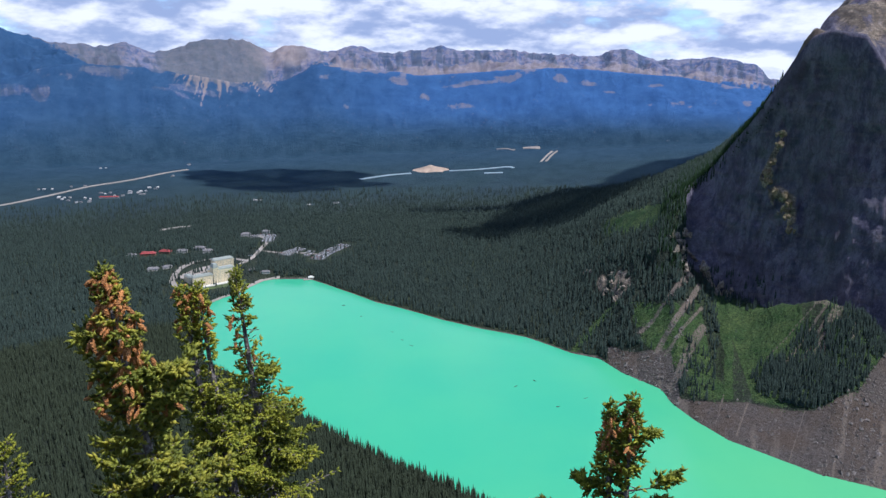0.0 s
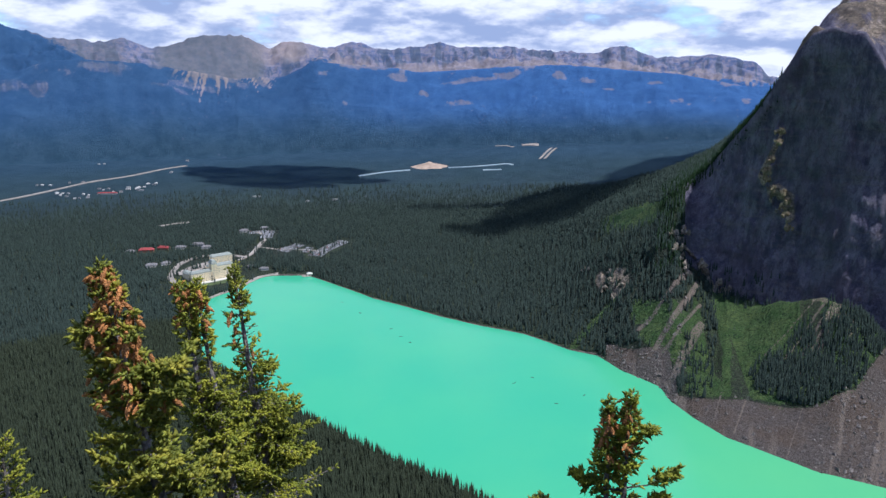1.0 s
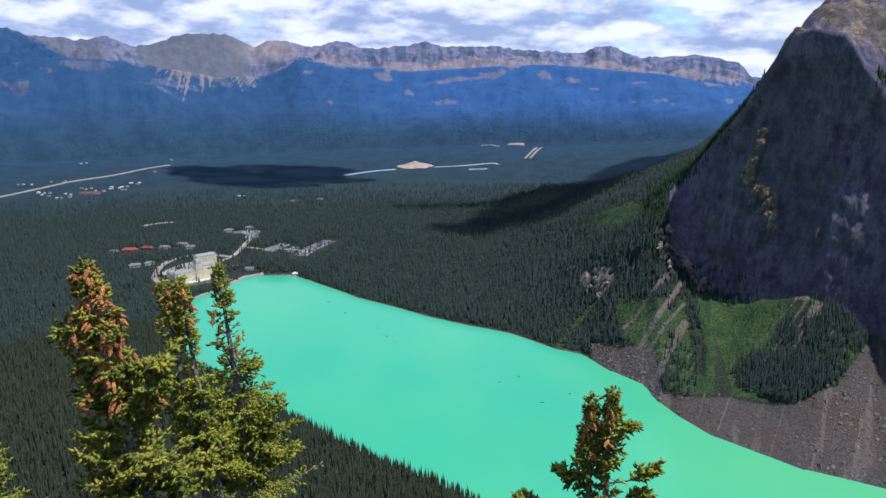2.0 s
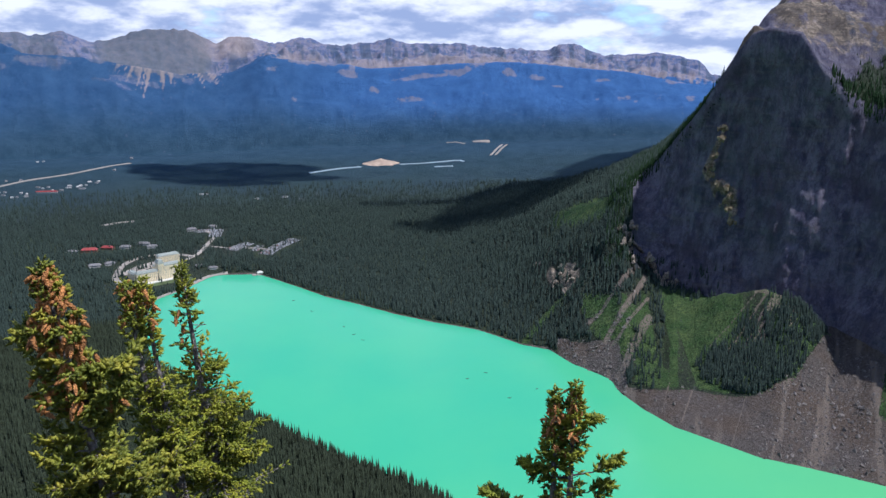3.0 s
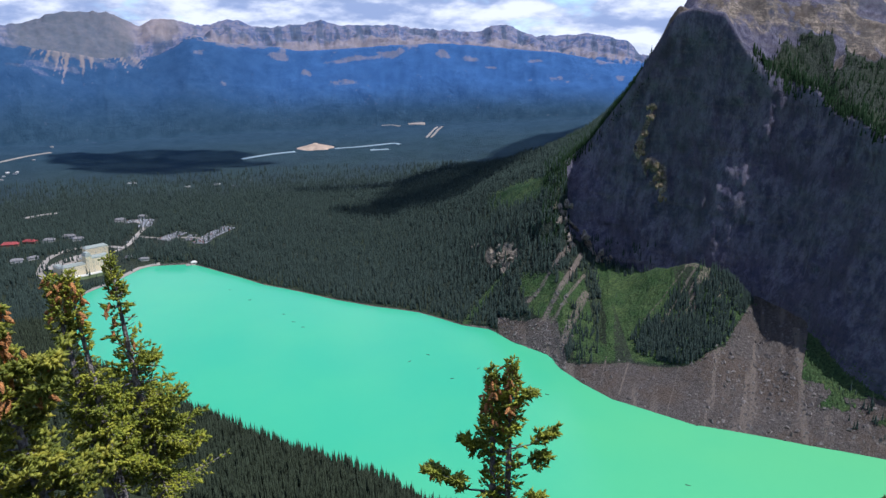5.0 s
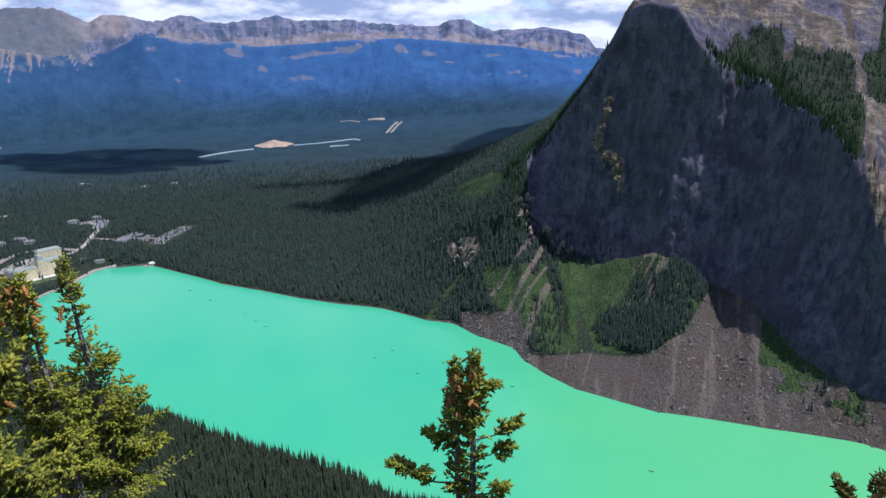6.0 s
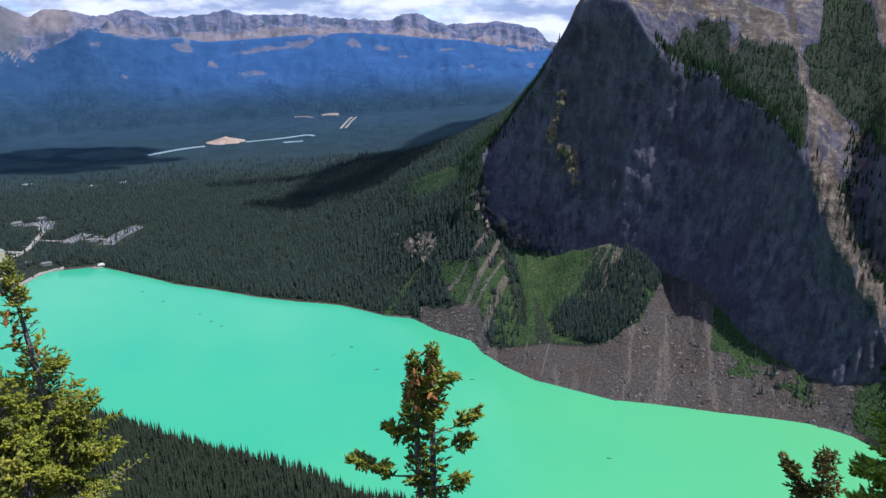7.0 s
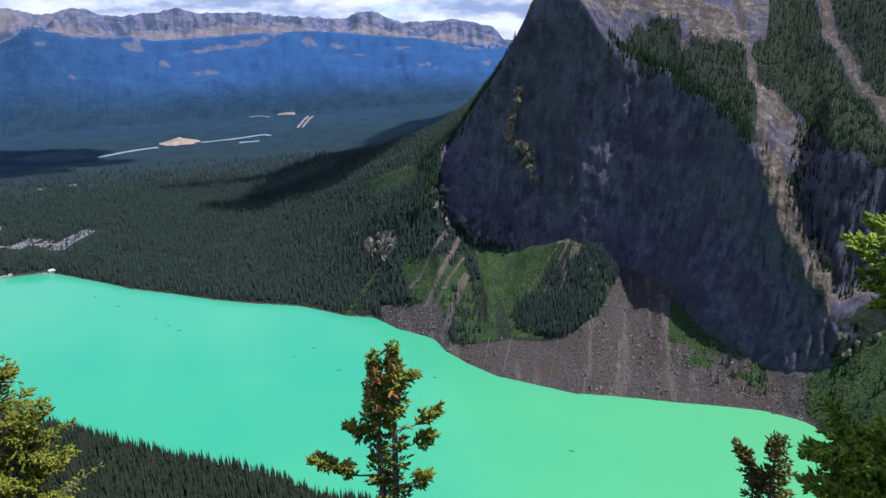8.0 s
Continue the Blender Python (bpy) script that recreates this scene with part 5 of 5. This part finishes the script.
def shoot_mesh(name, shoots, mat, rng, needles=5):
    """Needle-clad shoots: a slim core with needles standing off it. Each shoot: start, direction, length, needle length."""
    s = np.array([(*p, *d, ln, nl) for p, d, ln, nl in shoots])
    n = len(s)
    p, d, ln, nl = s[:, :3], s[:, 3:6], s[:, 6:7], s[:, 7:8]
    d = d / np.linalg.norm(d, axis=1, keepdims=True)
    ref = np.where(np.abs(d[:, 2:3]) > 0.9, [[1.0, 0, 0]], [[0, 0, 1.0]])
    u = np.cross(d, ref)
    u /= np.linalg.norm(u, axis=1, keepdims=True)
    w = np.cross(d, u)
    verts, tris = [], []
    # core
    verts += [p, p + d * ln]
    for k in range(3):
        a = k * 2.094
        verts.append(p + d * ln * 0.45 + (u * math.cos(a) + w * math.sin(a)) * nl * 0.72)
    for k in range(3):
        a, b = 2 + k, 2 + (k + 1) % 3
        tris += [(0, b, a), (1, a, b)]
    for k in range(needles):
        f = (k + 0.6) / (needles + 0.4)
        phi = k * 2.4 + rng.uniform(0, 6.28, (n, 1))
        out = u * np.cos(phi) + w * np.sin(phi)
        side = np.cross(d, out)
        base = p + d * ln * f
        tip = base + (d * 0.75 + out * 0.85) * nl * rng.uniform(0.75, 1.2, (n, 1)) * (1.0 - 0.35 * f)
        i = len(verts)
        verts += [base - side * nl * 0.2, base + side * nl * 0.2, tip]
        tris.append((i, i + 1, i + 2))
    per = len(verts)
    verts = np.stack(verts, 1).reshape(-1, 3)
    tris = (np.arange(n)[:, None, None] * per + np.array(tris)[None]).reshape(-1, 3)
    mesh = bpy.data.meshes.new(name)
    mesh.vertices.add(len(verts))
    mesh.vertices.foreach_set("co", verts.ravel())
    mesh.loops.add(tris.size)
    mesh.loops.foreach_set("vertex_index", tris.ravel().astype(np.int32))
    mesh.polygons.add(len(tris))
    mesh.polygons.foreach_set("loop_start", np.arange(0, tris.size, 3, dtype=np.int32))
    mesh.update(calc_edges=True)
    mesh.materials.append(mat)
    return mesh


def spruce(name, label, stems, base, profile, seed, mat, limbs=(), cones=0, cone_span=(0.0, 1.0), density=1.0, bare=(9, 9), lush=1.0, spread=1.0, full=2.3, inner=0.22):
    """A ragged mountain spruce. stems: tips of its leaders (x, y, z); base: (x, y) where it stands; profile: (metres below the tip, half width);
    limbs: long single limbs (metres below the tip at the stem, side, ahead, metres below the tip at the end); bare: a stretch with few needles."""
    rng = random.Random(seed)
    nrng = np.random.default_rng(seed)
    root = Vector((base[0], base[1], ground_z(*base) - 0.25))
    thing = tags(new(name), label, "tree", group="spruces on the ledge")
    thing.location = root
    wood, shoots, cone_spots = Wood(), [], []
    grow = [lush]                                     # shoots are smaller towards the tip
    depth_keys, widths = [q[0] for q in profile], [q[1] for q in profile]

    def clad(points, length, fine, limb_bare, bald=0.22):
        """Twigs and shoots along a limb."""
        total = 0.0
        steps = max(3, int(length / (0.034 / fine)))
        for i in range(1, steps + 1):
            q = i / steps
            k = q * (len(points) - 1)
            j = min(int(k), len(points) - 2)
            p = points[j].lerp(points[j + 1], k - j)
            d = (points[j + 1] - points[j]).normalized()
            side = d.cross(Vector((0, 0, 1)))
            side = side.normalized() if side.length > 1e-3 else Vector((1, 0, 0))
            if q < bald and rng.random() < (0.6 if bald < 0.3 else 0.93):
                continue
            for sgn in (-1, 1):
                if rng.random() < (0.75 if limb_bare else 0.12):
                    continue
                t = d * rng.uniform(0.45, 0.9) + side * sgn * rng.uniform(0.45, 0.95) + Vector((0, 0, rng.uniform(-0.35, 0.35)))
                t.normalize()
                tl = min(0.26, (0.05 + (1 - q) * length * 0.42)) * rng.uniform(0.5, 1.15)
                end = p + t * tl
                if tl > 0.07:
                    wood.tube([p, end], [0.004, 0.002], 3)
                m = max(1, int(tl / (0.021 / fine)))
                for h in range(m):
                    s = p.lerp(end, (h + 0.3) / m)
                    v = t + Vector((rng.gauss(0, 0.42), rng.gauss(0, 0.42), rng.gauss(0.12, 0.38)))
                    shoots.append((s, v, rng.uniform(0.034, 0.062) * grow[0], rng.uniform(0.015, 0.021) * grow[0]))
            if not limb_bare:
                v = d + Vector((rng.gauss(0, 0.3), rng.gauss(0, 0.3), rng.gauss(0.2, 0.3)))
                shoots.append((p, v, rng.uniform(0.04, 0.07) * grow[0], rng.uniform(0.014, 0.020) * grow[0]))

    for stem_no, tip in enumerate(stems):
        tip = Vector(tip) - root
        height = tip.z
        foot = Vector((0.05 * stem_no, 0, 0))
        axis = [foot + (tip - foot) * (i / 14) + Vector((noise.noise((i * 0.4, seed, stem_no)), noise.noise((seed, i * 0.4, 3 + stem_no)), 0)) * 0.05 * (1 - abs(i / 7 - 1)) for i in range(15)]
        thick = 0.016 * height
        wood.tube(axis, [thick * (1 - i / 14) ** 0.8 + 0.004 for i in range(15)], 8)

        def on_axis(down):
            k = (1 - down / height) * 14
            j = max(0, min(int(k), 13))
            return axis[j].lerp(axis[j + 1], k - j)

        # leader
        for i in range(int(16 * density)):
            s = on_axis(i * 0.012)
            shoots.append((s, Vector((rng.gauss(0, 0.35), rng.gauss(0, 0.35), 1.0)), 0.045, 0.016))
        down, turn = 0.03, rng.uniform(0, 6)
        while down < min(height - 0.4, 5.5):
            turn += 2.4 + rng.uniform(-0.5, 0.5)
            seen = down < full
            grow[0] = lush * min(1.0, 0.62 + 0.8 * down)
            half = float(np.interp(down, depth_keys, widths)) * (0.85 if len(stems) > 1 else 1.0)
            length = max(0.04, half * rng.choice((rng.uniform(0.3, 0.7), rng.uniform(0.65, 1.0), rng.uniform(0.8, 1.08))))
            start = on_axis(down)
            out = Vector((math.cos(turn), math.sin(turn), 0))
            droop, lift = rng.uniform(-0.15, 0.45), rng.uniform(0.1, 0.6)
            if down < 0.35:
                droop = rng.uniform(-0.9, -0.2)
            pts = [start + out * length * q + Vector((0, 0, 1)) * length * (-droop * q + lift * q * q) +
                   Vector((noise.noise((down * 9, q * 2, seed)), noise.noise((seed, down * 9, q * 2)), 0)) * 0.10 * length for q in (0, 0.25, 0.5, 0.75, 1.0)]
            limb_bare = bare[0] < down < bare[1] and rng.random() < 0.75
            wood.tube(pts, [0.004 + 0.012 * length * (1 - q) for q in (0, 0.25, 0.5, 0.75, 1.0)], 4)
            clad(pts, length, 1.0 if seen else 0.45, limb_bare)
            if cones and cone_span[0] < down < cone_span[1]:
                for _ in range(4):
                    j = rng.choice((3, 4, 4))
                    cone_spots.append((pts[j] + Vector((rng.uniform(-0.05, 0.05), rng.uniform(-0.05, 0.05), rng.uniform(-0.05, 0.01))), rng.uniform(0, 6)))
            down += (0.013 if down < 0.5 else 0.017) / density * (1.0 if seen else 7.0) * rng.uniform(0.6, 1.4)
        grow[0] = lush
        if stem_no == 0:
            for at, side, ahead, low in limbs:
                start = on_axis(at)
                end = tip + Vector((side, ahead, -low))
                mid = start.lerp(end, 0.5) + Vector((0, 0, -0.12 * (end - start).length))
                length = (end - start).length
                pts = [start, start.lerp(mid, 0.55), mid, mid.lerp(end, 0.55), end]
                wood.tube(pts, [0.004 + 0.016 * length * (1 - q) for q in (0, 0.25, 0.5, 0.75, 1.0)], 5)
                clad(pts, length * spread, 1.25, False, inner)
                # side limbs
                d = (end - start).normalized()
                for q in (0.4, 0.5, 0.6, 0.7, 0.8, 0.9):
                    if q < inner + 0.1:
                        continue
                    k = q * 4
                    p = pts[int(k)].lerp(pts[min(4, int(k) + 1)], k - int(k))
                    for _ in range(2):
                        e = p + (d * rng.uniform(0.4, 0.8) + Vector((rng.gauss(0, 0.5), rng.gauss(0, 0.5), rng.gauss(0.15, 0.35)))) * length * 0.28 * spread
                        sub = [p, p.lerp(e, 0.35), p.lerp(e, 0.7), e]
                        wood.tube(sub, [0.006, 0.005, 0.004, 0.002], 4)
                        clad(sub, (e - p).length, 1.2, False)
                if cones:
                    for _ in range(5):
                        cone_spots.append((pts[4].lerp(pts[3], rng.random()) + Vector((rng.uniform(-0.04, 0.04), 0, -0.02)), rng.uniform(0, 6)))
    trunk = new("trunk", wood.mesh("trunk", BARK))
    trunk.parent = thing
    crown = new("crown", shoot_mesh("crown", shoots, mat, nrng))
    crown.parent = thing
    rng.shuffle(cone_spots)
    for p, a in cone_spots[:cones]:
        c = new("cone", CONE_MESH)
        c.parent = thing
        c.matrix_local = Matrix.Translation(p) @ pose(0, 0, 0, rng.gauss(0, 28), rng.gauss(0, 28), math.degrees(a)) @ Matrix.Scale(rng.uniform(0.9, 1.45), 4)
    return len(shoots)


def ledge_trees():
    h = EYE
    spruce("spruce", "ragged olive spruce hung with orange-brown cones", [(-2.53, 5.15, h - 1.41)], (-1.70, 5.30),
           ((0, 0.01), (0.14, 0.06), (0.35, 0.12), (0.65, 0.20), (0.95, 0.22), (1.2, 0.28), (1.6, 0.40), (2.0, 0.52), (4, 0.8)), 11, NEEDLES_DULL,
           limbs=((0.62, -0.22, 0.05, 0.52), (0.95, 0.52, 0.0, 0.76), (1.10, 0.50, -0.1, 0.97)), cones=300, cone_span=(0.03, 1.15), full=2.1, lush=1.5, density=0.72)
    spruce("spruce", "narrow spruce with a thin waist and brown cones on top", [(-2.57, 6.78, h - 2.05), (-2.43, 6.83, h - 2.03)], (-1.75, 6.85),
           ((0, 0.02), (0.15, 0.07), (0.35, 0.12), (0.5, 0.11), (0.7, 0.06), (0.95, 0.10), (1.1, 0.24), (1.5, 0.34), (2.0, 0.42), (4, 0.8)), 23, NEEDLES,
           cones=46, cone_span=(0.02, 0.4), bare=(0.7, 1.0), full=2.1, lush=1.25, density=0.78)
    spruce("spruce", "slender spruce with dead grey twigs and a broad skirt", [(-2.22, 7.42, h - 2.05)], (-1.45, 7.50),
           ((0, 0.02), (0.2, 0.06), (0.4, 0.11), (0.55, 0.18), (0.8, 0.16), (1.05, 0.25), (1.35, 0.28), (1.6, 0.44), (1.8, 0.58), (2.4, 0.70), (4, 1.0)), 37, NEEDLES,
           limbs=((1.20, 0.34, 0.0, 1.12),), cones=14, cone_span=(0.3, 1.0), bare=(0.45, 1.45), full=2.6, lush=1.25, density=0.78)
    spruce("spruce", "twin-topped spruce with red-brown cones and bare lower stems", [(2.00, 7.00, h - 3.31), (1.78, 7.06, h - 3.42)], (1.95, 7.03),
           ((0, 0.02), (0.12, 0.04), (0.3, 0.11), (0.5, 0.15), (0.8, 0.19), (1.0, 0.17), (1.2, 0.14), (1.9, 0.17), (4, 0.6)), 41, NEEDLES,
           limbs=((1.12, 0.46, -0.12, 0.84), (1.15, -0.50, 0.10, 1.02), (1.70, -0.88, 0.2, 1.42), (1.35, 0.36, -0.13, 1.14), (1.85, 0.36, -0.13, 1.68), (0.55, 0.20, -0.05, 0.40)),
           cones=110, cone_span=(0.08, 0.62), bare=(0.95, 2.6), density=0.8, lush=1.5, spread=0.8, inner=0.5)
    spruce("spruce", "small olive spruce with a thin pointed top", [(-3.05, 4.53, h - 2.50)], (-3.05, 4.50),
           ((0, 0.04), (0.3, 0.18), (0.6, 0.30), (1.2, 0.45), (4, 0.8)), 53, NEEDLES, density=0.9, full=0.8)
    spruce("fir", "bright green fir with long feathery limbs", [(5.30, 2.35, h + 0.2)], (5.30, 2.35),
           ((0, 0.04), (0.5, 0.2), (1.5, 0.35), (3, 0.5), (5, 0.7)), 67, NEEDLES_FRESH, density=0.3, lush=1.35, full=4.0,
           limbs=[(2.0 + 0.04 * k, -0.63 + 0.10 * (k % 4), 0.90 - 0.11 * (k % 3), 1.58 + 0.05 * k) for k in range(8)] +
                 [(3.3 + 0.03 * k, -0.92 + 0.12 * (k % 5), 0.74 - 0.12 * (k % 4), 2.98 + 0.03 * k) for k in range(18)], spread=1.15)
    spruce("spruce", "dark shrubby spruce with short rounded sprays", [(5.20, 4.54, h - 3.74)], (5.16, 4.54),
           ((0, 0.05), (0.25, 0.12), (0.5, 0.19), (0.9, 0.24), (4, 0.6)), 71, NEEDLES_BROWN, limbs=((0.6, -0.22, 0.20, 0.28),), cones=16, cone_span=(0.0, 0.8), lush=1.15, full=1.1)


ledge_trees()
